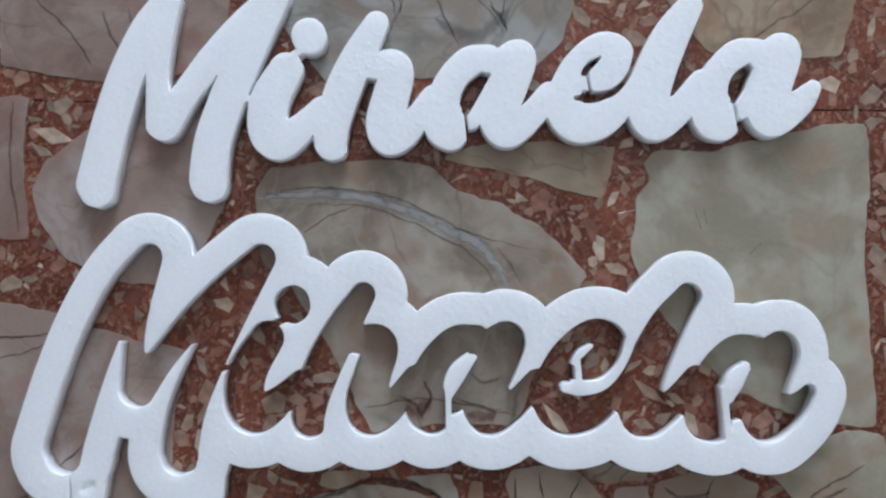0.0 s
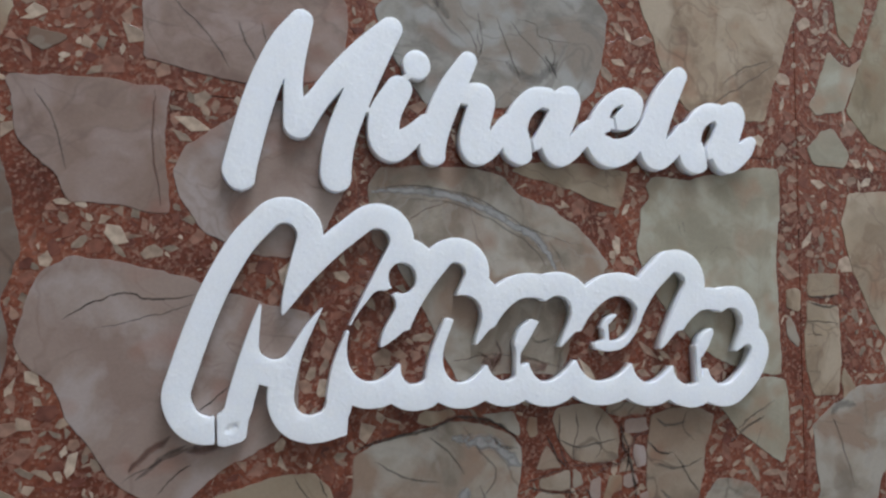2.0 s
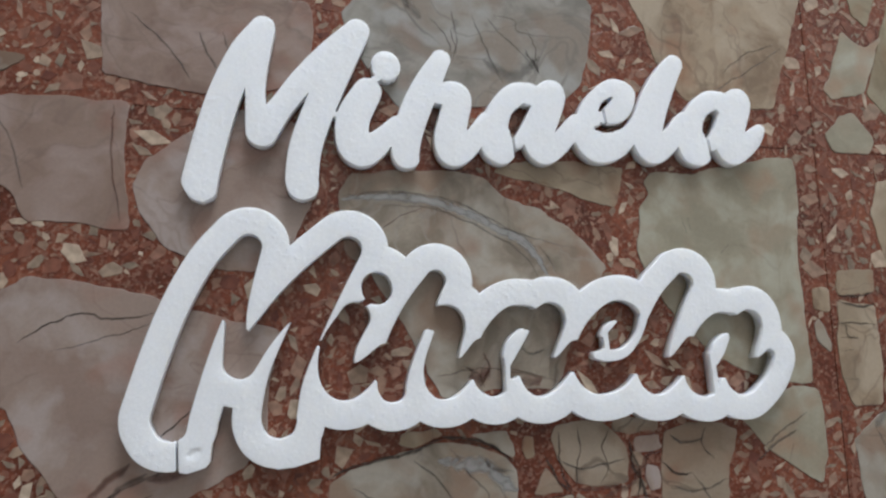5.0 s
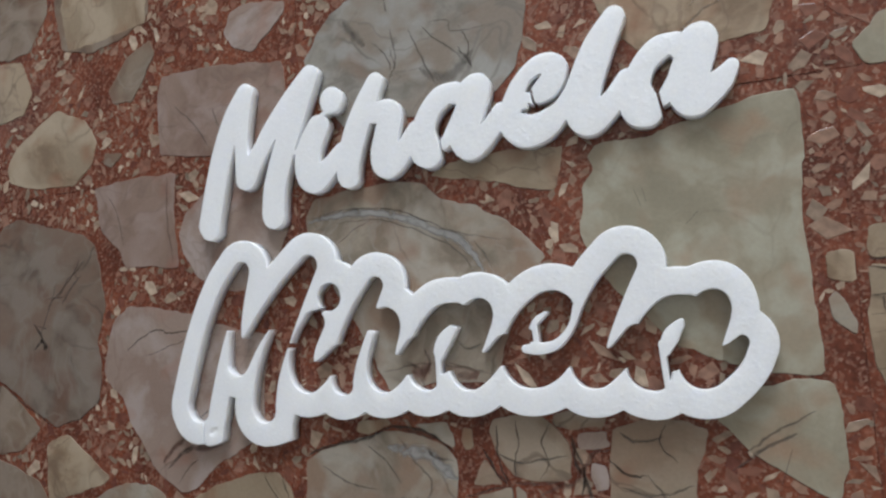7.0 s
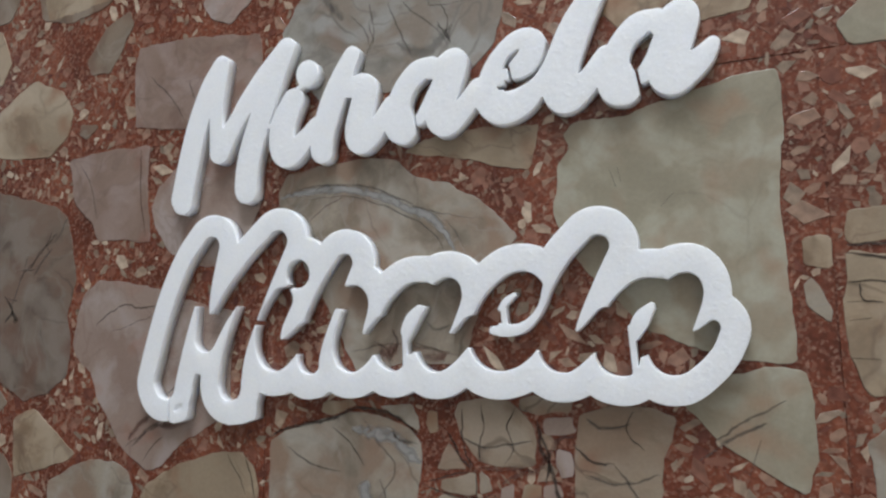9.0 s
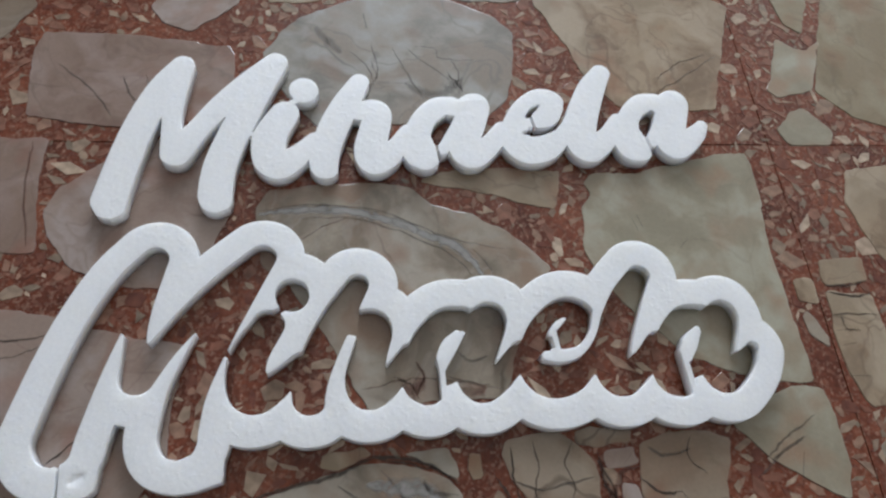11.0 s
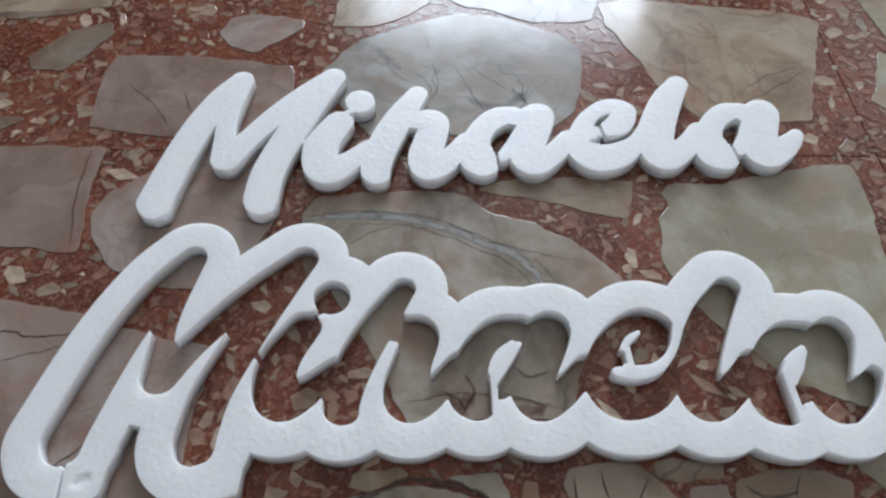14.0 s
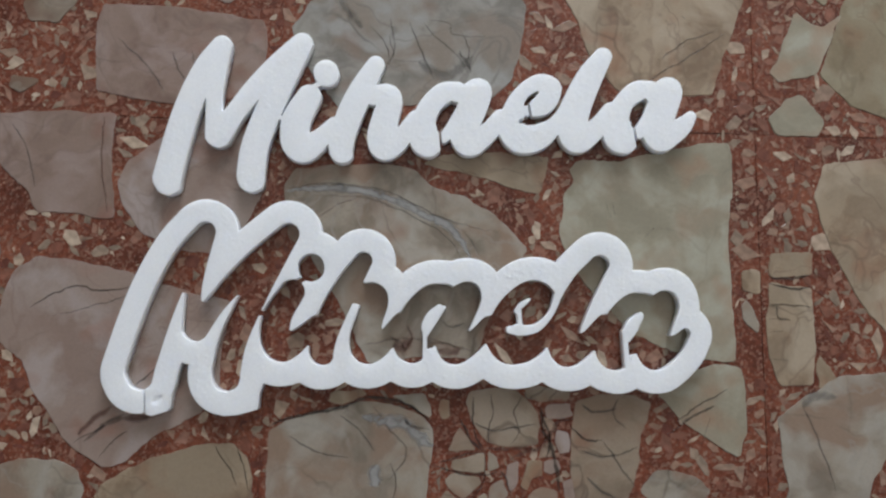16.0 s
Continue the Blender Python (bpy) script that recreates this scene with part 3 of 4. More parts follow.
stone("grey", [(525, 158), (587, 192), (593, 172), (561, 161)])
stone("green", [(317, 220), (335, 264), (349, 255), (359, 252), (377, 264), (353, 208), (319, 199), (310, 208)])
stone("green", [(306, 166), (322, 183), (337, 189), (358, 163), (351, 150), (314, 152)])
stone("olive", [(353, 395), (401, 410), (393, 359), (383, 321), (363, 271), (348, 281), (342, 325)])
stone("olive", [(418, 348), (449, 342), (505, 324), (550, 304), (565, 278), (547, 209), (520, 166), (458, 155), (419, 166), (382, 179), (355, 207), (383, 282), (403, 333)])
stone("grey", [(304, -89), (329, -73), (360, -54), (405, -52), (422, -68), (410, -97), (385, -136), (371, -168), (355, -180), (303, -174), (311, -146), (307, -113)])
stone("beige", [(429, -80), (499, -63), (505, -101), (489, -131), (434, -139), (422, -103)])
stone("beige", [(526, -58), (565, -39), (635, -29), (618, -120), (520, -99)])
stone("pink", [(508, -139), (615, -133), (601, -210), (505, -194)])
stone("grey", [(418, -162), (487, -146), (503, -175), (490, -204), (414, -189)])
stone("beige", [(467, -14), (493, 44), (535, 53), (536, 21), (519, -11), (488, -30)])
stone("grey", [(553, 47), (655, 83), (638, -11), (554, -5)])
stone("beige", [(527, 129), (584, 138), (574, 99), (539, 70), (525, 95)])
stone("tan", [(45, -82), (49, -74), (65, -70), (84, -69), (93, -77), (103, -86), (106, -92), (106, -116), (84, -117), (64, -115), (57, -107), (50, -95)])
stone("tan", [(95, -70), (104, -67), (132, -70), (131, -78), (110, -80), (95, -77)])
stone("pink", [(112, -83), (132, -81), (135, -92), (122, -95), (113, -94)])
stone("tan", [(137, -79), (156, -73), (186, -73), (200, -80), (195, -95), (190, -108), (189, -128), (184, -144), (177, -164), (164, -186), (137, -184), (135, -157), (133, -134), (133, -107), (136, -93)])
stone("tan", [(37, -109), (42, -102), (50, -113), (55, -120), (41, -122), (32, -121)])
stone("tan", [(36, -129), (56, -123), (62, -122), (63, -136), (54, -139), (36, -135)])
stone("grey", [(65, -121), (72, -124), (75, -134), (65, -137)])
stone("tan", [(36, -138), (57, -141), (60, -146), (46, -159), (37, -154), (30, -144)])
stone("pink", [(81, -131), (90, -128), (90, -143), (84, -152), (79, -141)])
stone("beige", [(98, -128), (110, -127), (110, -139), (101, -143), (97, -152), (92, -148), (95, -137)])
stone("grey", [(66, -149), (77, -143), (82, -154), (76, -163), (65, -160)])
stone("pink", [(121, -103), (131, -105), (132, -120), (123, -123), (120, -112)])
stone("pink", [(112, -129), (121, -127), (124, -133), (117, -138), (111, -136)])
stone("pink", [(125, -144), (134, -141), (137, -158), (128, -161)])
stone("grey", [(98, -156), (107, -148), (121, -150), (123, -165), (109, -172), (98, -167)])
stone("tan", [(32, -152), (43, -161), (37, -177), (22, -177), (24, -162)])
stone("tan", [(50, -161), (63, -153), (67, -166), (84, -168), (82, -183), (50, -181)])
stone("beige", [(26, -80), (33, -81), (32, -94), (27, -96), (24, -88)])
stone("beige", [(303, 48), (341, 49), (339, 29), (302, 26)])
stone("beige", [(302, 22), (338, 18), (339, -6), (339, -34), (336, -63), (308, -65), (301, -44), (298, -26), (300, 3)])
stone("beige", [(340, -44), (343, -38), (357, -60), (341, -67)])
stone("beige", [(278, 32), (295, 32), (294, 12), (278, 14)])
stone("grey", [(277, 2), (282, 7), (293, -13), (291, -21), (278, -10)])
stone("dark", [(-502, 108), (-500, 54), (-499, 1), (-492, -35), (-474, -43), (-440, -63), (-403, -83), (-370, -75), (-346, -59), (-343, -31), (-350, -2), (-340, 30), (-350, 70), (-358, 95), (-372, 106), (-420, 117), (-471, 131), (-490, 124)])
stone("brown", [(-502, -43), (-478, -43), (-450, -62), (-423, -85), (-448, -106), (-474, -111), (-495, -106)])
stone("beige", [(-413, -99), (-386, -90), (-356, -110), (-330, -128), (-340, -136), (-375, -146), (-408, -154), (-411, -134)])
stone("brown", [(-498, -125), (-482, -115), (-423, -134), (-410, -152), (-412, -181), (-493, -190)])
stone("brown", [(-653, -45), (-608, -36), (-531, -33), (-528, -91), (-525, -148), (-550, -168), (-627, -179), (-647, -157)])
stone("beige", [(-556, 30), (-538, 43), (-527, 29), (-524, -11), (-561, -12)])
stone("brown", [(-737, 48), (-708, -24), (-667, -36), (-616, -20), (-575, -4), (-562, 51), (-534, 91), (-530, 108), (-585, 116), (-661, 129), (-709, 128), (-744, 107)])
stone("beige", [(-595, 341), (-540, 333), (-532, 255), (-560, 251), (-618, 272), (-634, 315)])
stone("beige", [(-528, 312), (-474, 306), (-454, 266), (-468, 244), (-502, 239), (-523, 250)])
stone("brown", [(-729, 179), (-715, 203), (-671, 232), (-651, 370), (-684, 428), (-723, 430), (-750, 369)])
stone("beige", [(-489, 188), (-473, 211), (-440, 229), (-415, 240), (-375, 224), (-357, 200), (-364, 175), (-389, 157), (-443, 160), (-483, 171)])
stone("brown", [(-343, 250), (-320, 281), (-290, 294), (-284, 279), (-297, 255), (-313, 233), (-337, 234)])
stone("brown", [(-428, 400), (-291, 364), (-295, 321), (-321, 304), (-371, 295), (-412, 307), (-426, 357)])
stone("brown", [(-529, 431), (-440, 403), (-438, 353), (-460, 316), (-492, 310), (-521, 316)])
stone("brown", [(-613, 268), (-544, 257), (-533, 189), (-579, 179), (-613, 200)])
stone("beige", [(-663, 471), (-558, 439), (-547, 330), (-591, 356), (-636, 351), (-656, 404)])
stone("brown", [(-347, 186), (-323, 182), (-337, 169), (-349, 175)])
stone("beige", [(-25, 293), (-22, 300), (-16, 303), (-10, 300), (-8, 294), (-10, 289), (-16, 286), (-22, 289)])


# The floor goes on in the same way out to the walls, too far off to tell its slabs apart singly.
def far_slabs():
    rng = random.Random(11)
    knots = {(i, j): Vector((i * 0.17 + rng.uniform(-0.05, 0.05), j * 0.16 + rng.uniform(-0.045, 0.045))) for i in range(-18, 19) for j in range(-15, 23)}
    heaps = {tone: ([], []) for tone in ("pink", "grey", "green", "beige")}
    for (i, j), a in knots.items():
        ring = [a, knots.get((i + 1, j)), knots.get((i + 1, j + 1)), knots.get((i, j + 1))]
        if None in ring or any(-0.66 < q.x < 0.60 and -0.19 < q.y < 0.42 for q in ring) or any(not -2.98 < q.x < 1.98 or not -2.38 < q.y < 3.48 for q in ring):
            continue
        x0, x1, y0, y1 = min(q.x for q in ring), max(q.x for q in ring), min(q.y for q in ring), max(q.y for q in ring)
        if any(a0 < x1 and x0 < a1 and b0 < y1 and y0 < b1 for _, a0, a1, b0, b1 in LEVELS):
            continue
        mid = sum(ring, Vector((0, 0))) / 4
        shrink = rng.uniform(0.78, 0.93)
        outline = rough_outline([tuple((mid + (q - mid) * shrink) * 1000) for q in ring], i * 3.1 + j * 7.7, 0.012, 0.003)
        verts, polys = heaps[rng.choice(["pink", "grey", "green", "beige", "beige"])]
        base, n = len(verts), len(outline)
        verts += [(*q, 0.0) for q in outline] + [(*q, -0.0015) for q in outline]
        polys.append([base + k for k in range(n)])
        polys += [[base + (k + 1) % n, base + k, base + k + n, base + (k + 1) % n + n] for k in range(n)]
        OUTLINES.append(outline)
    for tone, (verts, polys) in heaps.items():
        me = bpy.data.meshes.new("far_marble_slabs")
        me.from_pydata(verts, [], polys)
        me.materials.append(MARBLE[tone])
        ob = tagged(new("far_marble_slabs", me), kind="stuff")
        ob.parent = floor


far_slabs()


def inside_distance(outline, X, Y):
    """Distance to a slab's edge over a grid, less than 0 within it."""
    best, odd = np.full(X.shape, 9.0), np.zeros(X.shape, bool)
    for a, b in zip(outline, outline[1:] + outline[:1]):
        dx, dy = b.x - a.x, b.y - a.y
        u = np.clip(((X - a.x) * dx + (Y - a.y) * dy) / max(dx * dx + dy * dy, 1e-12), 0, 1)
        best = np.minimum(best, np.hypot(X - a.x - u * dx, Y - a.y - u * dy))
        if abs(dy) > 1e-12:
            odd ^= ((a.y > Y) != (b.y > Y)) & (X < a.x + (Y - a.y) / dy * dx)
    return np.where(odd, -best, best)


CX, CY = np.arange(-0.85, 0.80, 0.002), np.arange(-0.40, 0.60, 0.002)
_GX, _GY = np.meshgrid(CX, CY, indexing="ij")
FREE = np.full(_GX.shape, 9.0)
for _o in OUTLINES:
    _x0, _x1 = min(q.x for q in _o) - 0.03, max(q.x for q in _o) + 0.03
    _y0, _y1 = min(q.y for q in _o) - 0.03, max(q.y for q in _o) + 0.03
    _a, _b = np.searchsorted(CX, [_x0, _x1])
    _c, _d = np.searchsorted(CY, [_y0, _y1])
    if _a < _b and _c < _d:
        FREE[_a:_b, _c:_d] = np.minimum(FREE[_a:_b, _c:_d], inside_distance(_o, _GX[_a:_b, _c:_d], _GY[_a:_b, _c:_d]))
for _k in range(-4, 6):
    FREE = np.minimum(FREE, np.minimum(abs(_GX - (SEAM_X + _k * TILE)), abs(_GY - (SEAM_Y + _k * TILE))) + 0.0006)

CHIPS = []
_rng = random.Random(5)
for _size, _tries in ((0.012, 500), (0.009, 4000), (0.0066, 20000), (0.0048, 40000), (0.0034, 40000), (0.0023, 22000)):
    for _ in range(_tries):
        _x, _y = _rng.uniform(CX[0], CX[-1]), _rng.uniform(CY[0], CY[-1])
        _r = _size * _rng.uniform(0.8, 1.2)
        _p, _q = min(int((_x - CX[0]) / 0.002), len(CX) - 1), min(int((_y - CY[0]) / 0.002), len(CY) - 1)
        if FREE[_p, _q] < _r * 0.62 + 0.0002 or noise.noise(Vector((_x * 13, _y * 13, 4.0))) < -0.36:
            continue
        CHIPS.append((_x, _y, _r))
        _w = int(_r / 0.002) + 12
        _s = np.s_[max(_p - _w, 0):_p + _w, max(_q - _w, 0):_q + _w]
        FREE[_s] = np.minimum(FREE[_s], np.hypot(_GX[_s] - _x, _GY[_s] - _y) - _r * 0.62)


def levels(chips):
    """A height step for each chip that none of its neighbours has, as they were pressed in and ground."""
    cells, out = {}, []
    for x, y, r in chips:
        i, j = int(x // 0.03), int(y // 0.03)
        taken = {out[k] for a in (-1, 0, 1) for b in (-1, 0, 1) for k in cells.get((i + a, j + b), ())
                 if math.hypot(chips[k][0] - x, chips[k][1] - y) < 1.2 * (chips[k][2] + r)}
        out.append(next(v for v in range(len(taken) + 1) if v not in taken))
        cells.setdefault((i, j), []).append(len(out) - 1)
    return {c: -0.00034 - 0.00002 * v for c, v in zip(chips, out)}


STEP = levels(CHIPS)


def chip_outline(r, rng):
    """An angular splinter, longer than wide."""
    n, turn, thin = rng.choice([3, 4, 4, 5, 5, 6]), rng.uniform(0, 6.28), rng.uniform(0.28, 0.8)
    angles = sorted(k * 6.283 / n + rng.uniform(-0.45, 0.45) * 4.5 / n for k in range(n))
    pts = [Vector((math.cos(a) * r * rng.uniform(0.8, 1.2), math.sin(a) * r * thin * rng.uniform(0.85, 1.15))) for a in angles]
    c, s = math.cos(turn), math.sin(turn)
    return [Vector((c * p.x - s * p.y, s * p.x + c * p.y)) for p in pts]


# The larger chips round the foam pieces are pieces of their own; the rest is one aggregate.
_near = sorted((c for c in CHIPS if -0.45 < c[0] < 0.5 and -0.2 < c[1] < 0.36), key=lambda c: -c[2])[:300]
_chosen = set(_near)
for _x, _y, _r in _near:
    _ob = new("marble_chip", slab_mesh("marble_chip", chip_outline(_r, _rng), STEP[_x, _y, _r], -0.0012, CHIP))
    _ob.parent, _ob.location = floor, (_x, _y, 0)
_verts, _polys = [], []
for _chip in CHIPS:
    if _chip in _chosen:
        continue
    _x, _y, _r = _chip
    _o = chip_outline(_r, _rng)
    _n, _base = len(_o), len(_verts)
    _z = STEP[_chip]
    _verts += [(_x + q.x, _y + q.y, _z) for q in _o] + [(_x + q.x * 1.04, _y + q.y * 1.04, -0.0012) for q in _o]
    _polys.append([_base + k for k in range(_n)])
    _polys += [[_base + (k + 1) % _n, _base + k, _base + k + _n, _base + (k + 1) % _n + _n] for k in range(_n)]
_me = bpy.data.meshes.new("chip_aggregate")
_me.from_pydata(_verts, [], _polys)
_me.materials.append(CHIP_JOINED)
_ob = tagged(new("chip_aggregate", _me), kind="stuff")
_ob.parent = floor


def vein(tone, width, points):
    """A flush mineral vein through a slab, tapering to its ends and wavering."""
    run = glide([(x, y, width) for x, y in points], 14)
    n = len(run)
    verts, polys = [], []
    for k, q in enumerate(run):
        a, b = run[max(k - 1, 0)], run[min(k + 1, n - 1)]
        side = Vector((a[1] - b[1], b[0] - a[0])).normalized()
        waver = 1.4 * noise.noise(Vector((q[0] * 0.09, q[1] * 0.09, width))) + 0.9 * noise.noise(Vector((q[0] * 0.33, q[1] * 0.33, width)))
        wide = width * (0.38 if tone == "dark" else 0.5) * min(1.0, 0.25 + 4.0 * min(k, n - 1 - k) / n) * (1 + 0.5 * noise.noise(Vector((q[0] * 0.2, q[1] * 0.2, 3.0))))
        for s in (-1, 1):
            verts.append(((q[0] + side.x * (waver + s * wide)) / 1000, (q[1] + side.y * (waver + s * wide)) / 1000, 0.00012))
    for k in range(n - 1):
        polys.append([2 * k, 2 * k + 2, 2 * k + 3, 2 * k + 1])
    me = bpy.data.meshes.new("marble_vein")
    me.from_pydata(verts, [], polys)
    layer = me.uv_layers.new(name="UVMap")
    for loop in me.loops:
        layer.data[loop.index].uv = (loop.vertex_index // 2 / n, loop.vertex_index % 2)
    me.materials.append(INLAY[tone])
    ob = new("marble_vein", me)
    ob.parent = floor


vein("faint", 1.8, [(-97.2, -110.7), (-73.8, -123.7), (-46.4, -127.7)])
vein("dark", 1.6, [(-155.5, -120.6), (-145.7, -133.7), (-135.7, -151.1)])
vein("dark", 2.0, [(-137.5, -120.3), (-131.0, -137.8), (-126.5, -155.3)])
vein("dark", 2.3, [(-312.4, -12.8), (-302.5, -5.6), (-292.2, 1.0), (-281.4, 4.6), (-271.4, 5.6), (-261.0, 2.9), (-245.8, 3.8), (-228.5, 5.9)])
vein("faint", 1.2, [(-293.4, -19.1), (-263.0, -10.7), (-245.2, -5.4), (-228.2, 1.5)])
vein("light", 8.5, [(-107.9, 89.4), (-83.3, 93.4), (-45.1, 92.0), (-20.9, 85.8), (3.3, 75.2), (27.5, 63.7), (39.6, 51.9), (48.0, 36.3)])
vein("faint", 1.6, [(-108.1, 92.8), (-83.5, 96.9), (-45.2, 95.9), (-18.7, 89.8), (5.6, 79.2), (29.8, 68.1), (70.6, 59.0)])
vein("faint", 1.6, [(-83.1, 87.6), (-44.9, 86.2), (-20.8, 80.0), (1.0, 69.8), (22.8, 58.8), (34.9, 47.0), (39.9, 37.0)])
vein("faint", 1.5, [(41.1, 60.8), (49.6, 49.5), (54.7, 38.1)])
vein("rust", 1.2, [(-44.9, 88.6), (-63.7, 79.8), (-82.2, 66.8)])
vein("dark", 2.2, [(163.3, 86.7), (167.1, 74.5)])
vein("dark", 2.4, [(170.1, 87.8), (171.0, 77.1)])
vein("faint", 2.0, [(195.9, 59.1), (204.8, 66.2)])
vein("dark", 1.4, [(-42.9, 238.4), (-30.1, 224.8), (-24.7, 209.5), (-28.2, 197.6)])
vein("dark", 1.4, [(36.4, 237.4), (42.1, 224.6), (44.2, 216.9), (40.4, 204.9)])
vein("faint", 1.6, [(4.0, 244.1), (16.7, 228.9), (29.3, 219.0), (44.5, 198.8)])
vein("faint", 1.8, [(187.3, 180.1), (213.5, 205.0), (234.8, 218.0), (272.6, 243.6)])
vein("dark", 2.2, [(-419.6, 34.1), (-405.0, 47.8), (-386.3, 64.0), (-376.4, 80.8)])
vein("faint", 1.5, [(-420.7, 44.7), (-400.6, 43.7), (-391.1, 50.8)])
vein("dark", 1.8, [(-223.8, -74.4), (-213.7, -65.5), (-199.5, -54.3)])
vein("faint", 2.0, [(-268.5, -119.9), (-244.6, -106.8), (-216.1, -94.2), (-195.6, -82.1)])
vein("dark", 4.5, [(-115.6, -105.3), (-93.3, -96.4), (-57.0, -88.5), (-29.8, -79.5), (-2.0, -84.4), (19.1, -97.6)])
vein("faint", 1.8, [(-29.5, -87.1), (-15.2, -104.9), (-0.9, -122.5), (-14.0, -144.8)])
vein("rust", 1.6, [(-40.5, -37.1), (-12.7, -31.9), (15.4, -33.7), (57.6, -40.7)])
vein("rust", 2.0, [(-265.4, 150.8), (-264.9, 114.5), (-256.4, 67.9)])
vein("faint", 1.6, [(-341.6, 142.4), (-327.1, 118.8), (-318.2, 88.3)])
vein("dark", 5.0, [(-438.6, 18.5), (-425.6, 3.7), (-435.6, -7.3)])
vein("faint", 1.6, [(-408.4, 59.8), (-415.3, 37.4), (-429.7, 3.9)])
vein("faint", 1.4, [(208.9, 216.7), (264.7, 247.1)])
vein("dark", 3.2, [(47.6, 298.5), (61.3, 295.6)])
vein("dark", 3.2, [(-5.4, 321.0), (7.7, 317.3)])
# Two pits, their dark put into short flat strips of vein colour.
vein("dark", 4.0, [(98.4, 224.6), (103.7, 224.7)])
vein("dark", 5.0, [(54.6, 296.8), (61.1, 295.5)])
vein("dark", 1.4, [(-25.9, 231.6), (-22.4, 216.2), (-21.5, 210.2)])
vein("faint", 2.0, [(34.9, 217.0), (42.9, 208.1), (46.6, 198.7)])
vein("faint", 1.4, [(9.8, 246.1), (27.5, 243.8), (30.5, 233.7), (60.1, 232.8)])
vein("rust", 2.2, [(113.0, 216.2), (137.5, 206.3)])
vein("faint", 1.8, [(-259.5, 220.9), (-231.2, 195.4), (-216.5, 173.4)])
vein("faint", 1.5, [(-196.5, 212.7), (-188.4, 189.9), (-176.0, 172.1)])
vein("faint", 1.6, [(412.9, 98.3), (413.0, 54.3), (430.2, 17.7)])

vein("dark", 1.8, [(66.0, -75.0), (68.0, -83.0), (68.0, -92.0), (65.0, -106.0), (64.0, -117.0)])
vein("dark", 2.6, [(52.0, -78.0), (52.0, -90.0), (53.0, -104.0), (58.0, -115.0), (64.0, -121.0)])
vein("dark", 3.2, [(41.0, -93.0), (47.0, -106.0), (55.0, -116.0), (63.0, -122.0)])
vein("dark", 2.2, [(24.0, -131.0), (36.0, -127.0), (49.0, -123.0), (62.0, -122.0)])
vein("dark", 2.2, [(24.0, -133.0), (36.0, -137.0), (57.0, -140.0), (77.0, -136.0)])
vein("dark", 2.0, [(62.0, -122.0), (63.0, -135.0), (61.0, -146.0), (52.0, -159.0)])
vein("dark", 2.0, [(75.0, -136.0), (80.0, -141.0), (83.0, -154.0)])
vein("dark", 3.0, [(133.0, -100.0), (142.0, -108.0), (149.0, -112.0), (159.0, -110.0)])
vein("faint", 2.2, [(159.0, -111.0), (172.0, -129.0), (184.0, -147.0)])
vein("dark", 5.0, [(107.0, -89.0), (110.0, -103.0), (116.0, -116.0), (121.0, -134.0), (123.0, -152.0)])
vein("rust", 5.0, [(82.0, -128.0), (95.0, -121.0), (109.0, -116.0), (121.0, -98.0), (135.0, -94.0)])
vein("rust", 4.0, [(64.0, -119.0), (84.0, -118.0), (105.0, -119.0)])
vein("faint", 3.0, [(142.0, -82.0), (151.0, -88.0), (170.0, -85.0)])
vein("light", 13.0, [(-38.0, -95.0), (-20.0, -98.0), (-2.0, -101.0), (10.0, -111.0), (20.0, -118.0)])
vein("light", 12.0, [(-24.0, -133.0), (-27.0, -141.0), (-24.0, -150.0)])
vein("dark", 1.6, [(-14.0, -131.0), (-9.0, -145.0), (-11.0, -160.0)])
vein("faint", 2.0, [(-55.0, -94.0), (-38.0, -108.0), (-28.0, -123.0)])
vein("dark", 2.0, [(-30.0, -80.0), (-11.0, -85.0), (7.0, -90.0), (18.0, -99.0)])
vein("faint", 3.0, [(-4.0, -94.0), (1.0, -102.0), (17.0, -104.0)])
vein("dark", 3.6, [(302.0, 26.0), (321.0, 26.0), (337.0, 29.0)])
vein("dark", 3.2, [(302.0, 21.0), (320.0, 17.0), (339.0, 19.0)])
vein("dark", 2.4, [(302.0, 4.0), (317.0, 3.0), (337.0, 3.0)])
vein("dark", 2.2, [(308.0, 3.0), (309.0, -7.0), (319.0, -9.0)])
vein("dark", 2.2, [(300.0, -9.0), (315.0, -8.0)])
vein("dark", 2.2, [(301.0, -21.0), (312.0, -18.0)])
vein("dark", 2.0, [(300.0, -42.0), (315.0, -43.0)])
vein("faint", 2.0, [(221.0, -94.0), (240.0, -80.0), (264.0, -68.0)])
vein("faint", 3.0, [(212.0, -106.0), (236.0, -89.0), (252.0, -82.0)])
vein("faint", 2.5, [(247.0, -91.0), (240.0, -114.0)])
vein("faint", 2.0, [(326.0, -81.0), (338.0, -108.0), (351.0, -148.0)])
vein("dark", 8.0, [(-428.0, 3.0), (-419.0, -4.0), (-422.0, -8.0)])
vein("dark", 6.0, [(-435.0, 17.0), (-420.0, 14.0)])
vein("faint", 3.0, [(-399.0, 36.0), (-392.0, 48.0), (-374.0, 65.0)])
vein("dark", 2.4, [(-479.0, -41.0), (-444.0, -63.0), (-404.0, -83.0)])
vein("dark", 2.0, [(-561.0, -11.0), (-521.0, -12.0)])
vein("faint", 2.0, [(-652.0, 115.0), (-631.0, 54.0), (-633.0, 4.0)])
vein("dark", 1.6, [(-379.0, -102.0), (-388.0, -132.0)])
vein("dark", 2.4, [(-406.0, 42.0), (-393.0, 61.0), (-381.0, 68.0), (-370.0, 79.0)])
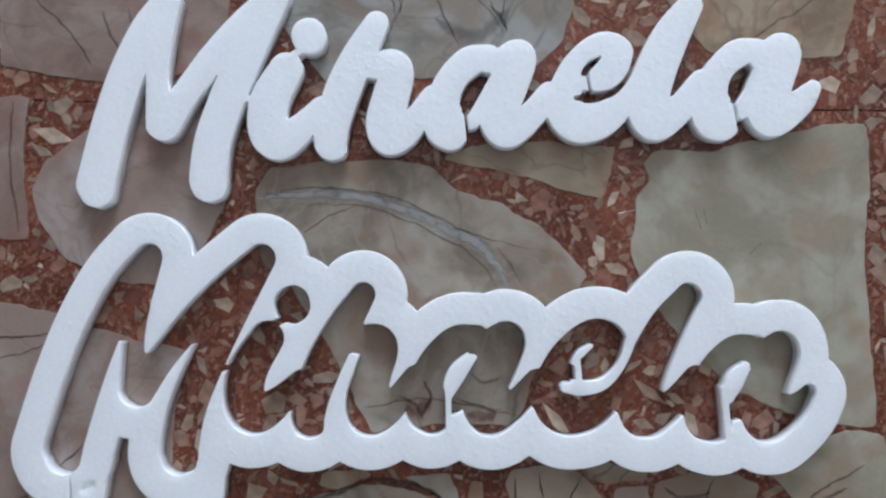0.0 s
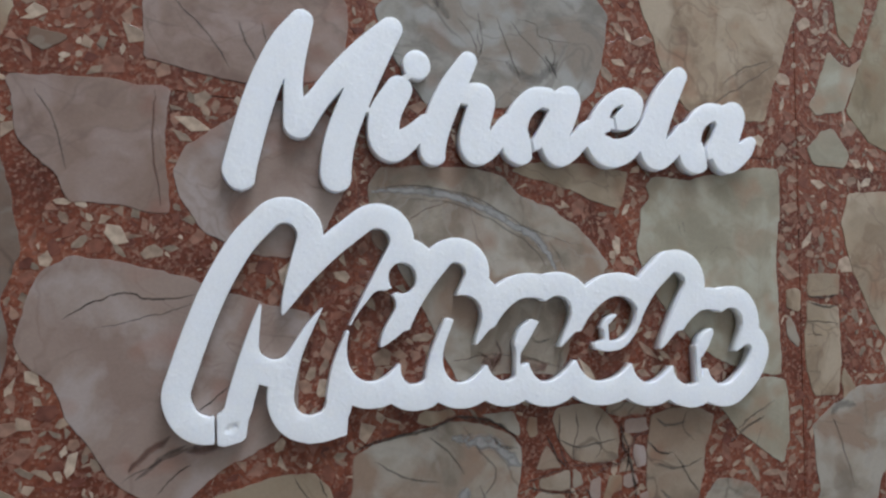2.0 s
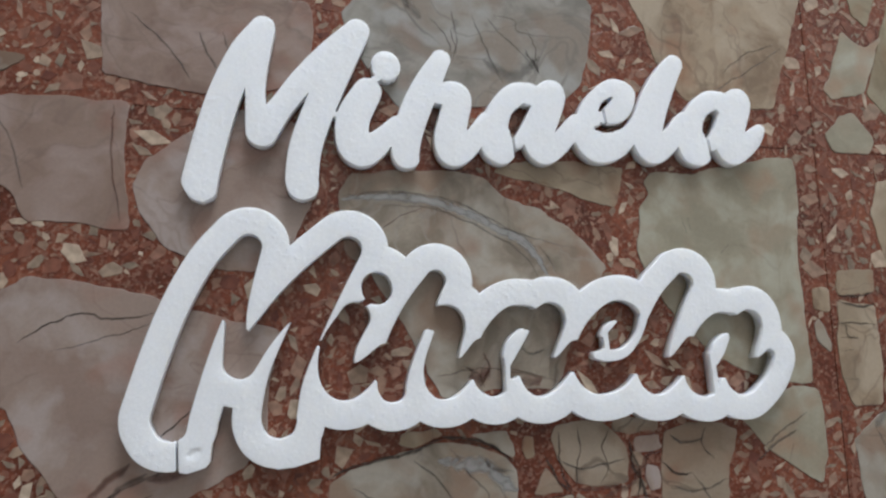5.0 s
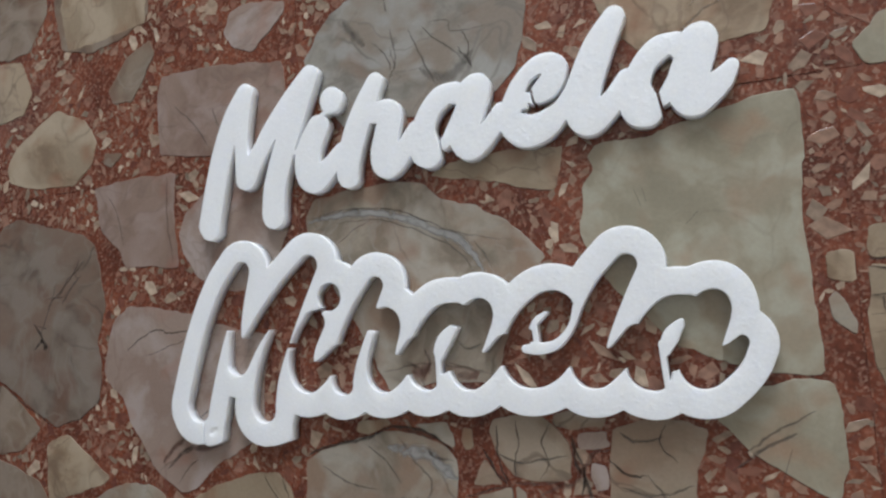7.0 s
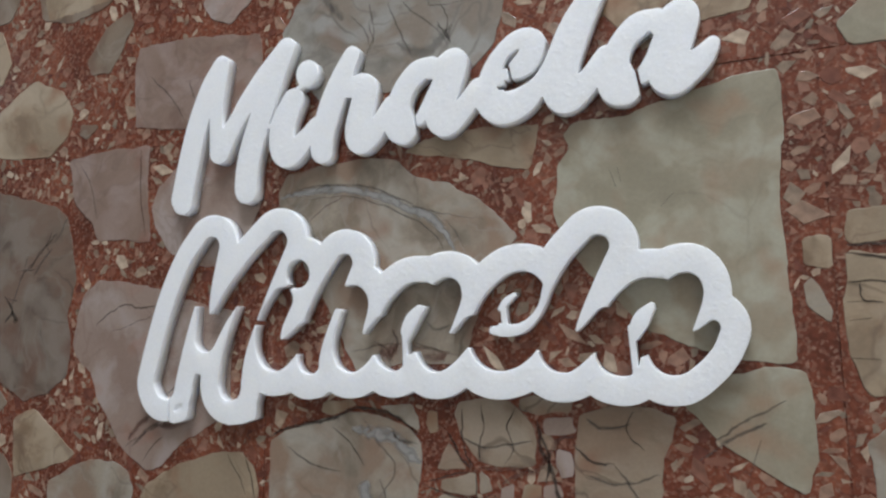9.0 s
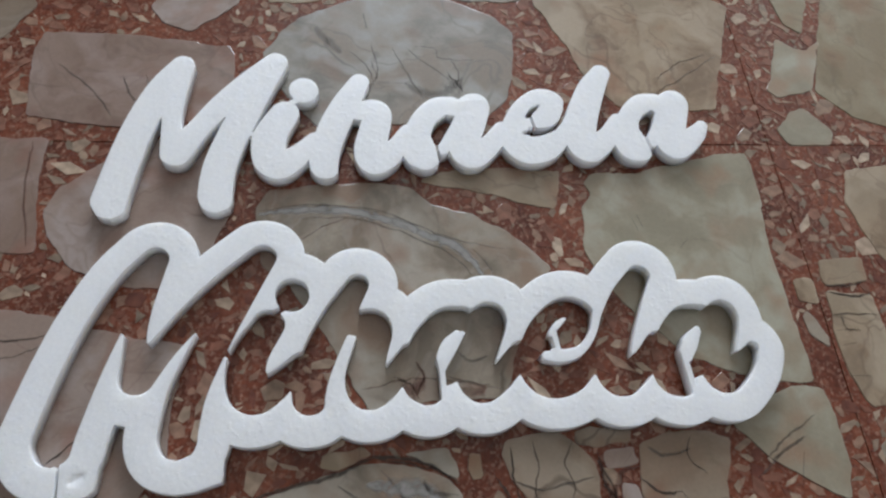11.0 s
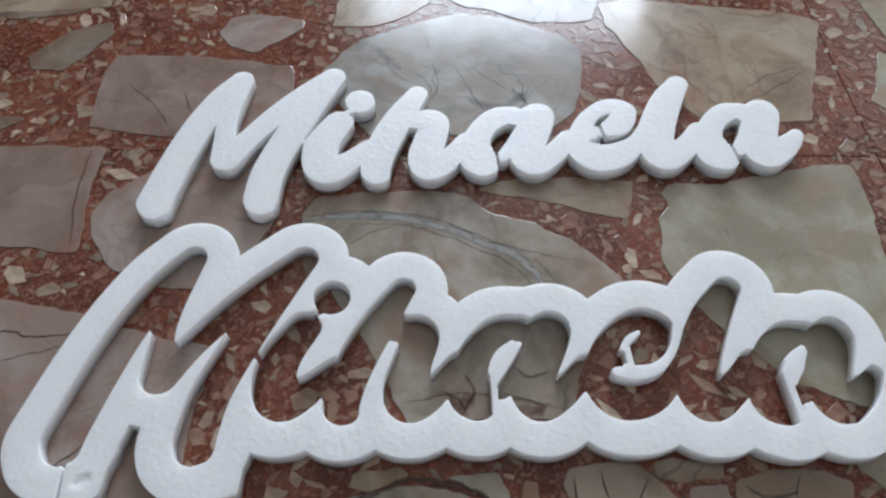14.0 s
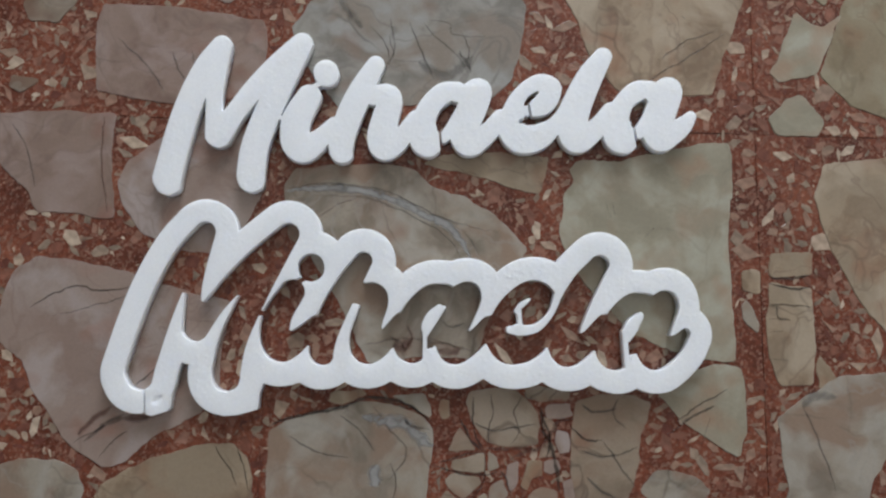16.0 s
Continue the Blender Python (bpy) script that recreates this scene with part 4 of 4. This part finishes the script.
vein("dark", 3.0, [(-385.0, 68.0), (-378.0, 60.0)])
vein("dark", 1.6, [(210.0, 214.0), (231.0, 231.0), (262.0, 245.0)])
vein("faint", 3.0, [(233.0, 258.0), (236.0, 255.0)])
vein("faint", 2.0, [(-8.0, 244.0), (4.0, 213.0), (16.0, 190.0)])
vein("dark", 1.6, [(35.0, 220.0), (41.0, 208.0), (47.0, 201.0)])
vein("faint", 1.6, [(-26.0, 247.0), (-21.0, 225.0), (-24.0, 204.0)])
vein("faint", 9.0, [(-62.0, 253.0), (-59.0, 244.0)])
vein("faint", 7.0, [(-31.0, 280.0), (-29.0, 264.0)])
vein("faint", 2.0, [(-212.0, 210.0), (-206.0, 194.0), (-195.0, 179.0)])
vein("rust", 6.0, [(-265.0, -113.0), (-252.0, -100.0), (-240.0, -90.0)])
vein("dark", 1.6, [(-248.0, -130.0), (-238.0, -119.0), (-226.0, -109.0)])
vein("rust", 8.0, [(-229.0, -101.0), (-211.0, -98.0), (-196.0, -92.0)])
vein("faint", 4.0, [(-260.0, -119.0), (-243.0, -104.0), (-229.0, -97.0)])
vein("cloud", 10.0, [(326.0, -81.0), (336.0, -71.0), (355.0, -73.0)])
vein("cloud", 12.0, [(-0.0, 207.0), (25.0, 196.0), (48.0, 214.0)])
vein("cloud", 10.0, [(-71.0, 263.0), (-59.0, 249.0), (-50.0, 237.0)])
vein("dark", 1.6, [(92.0, -74.0), (86.0, -90.0), (90.0, -104.0), (84.0, -116.0)])
vein("faint", 2.4, [(50.0, -98.0), (70.0, -104.0), (104.0, -98.0)])
vein("faint", 2.2, [(140.0, -118.0), (160.0, -124.0), (188.0, -116.0)])
vein("dark", 1.4, [(172.0, -76.0), (168.0, -90.0), (178.0, -102.0)])
vein("faint", 3.0, [(146.0, -140.0), (156.0, -150.0), (174.0, -158.0)])
vein("dark", 3.4, [(108.0, -84.0), (112.0, -98.0), (116.0, -114.0), (113.0, -126.0)])
vein("rust", 2.0, [(-19.0, -30.0), (-9.0, -35.0), (-3.0, -45.0)])
vein("dark", 1.4, [(15.0, -31.0), (30.0, -35.0), (44.0, -37.0)])
vein("rust", 2.4, [(-4.0, -20.0), (1.0, -32.0), (-7.0, -45.0)])
vein("rust", 10.0, [(-15.0, -39.0), (-6.0, -37.0), (1.0, -32.0)])
vein("faint", 2.4, [(23.0, -14.0), (32.0, -21.0), (44.0, -18.0)])
vein("rust", 8.0, [(23.0, -40.0), (32.0, -42.0), (41.0, -40.0)])
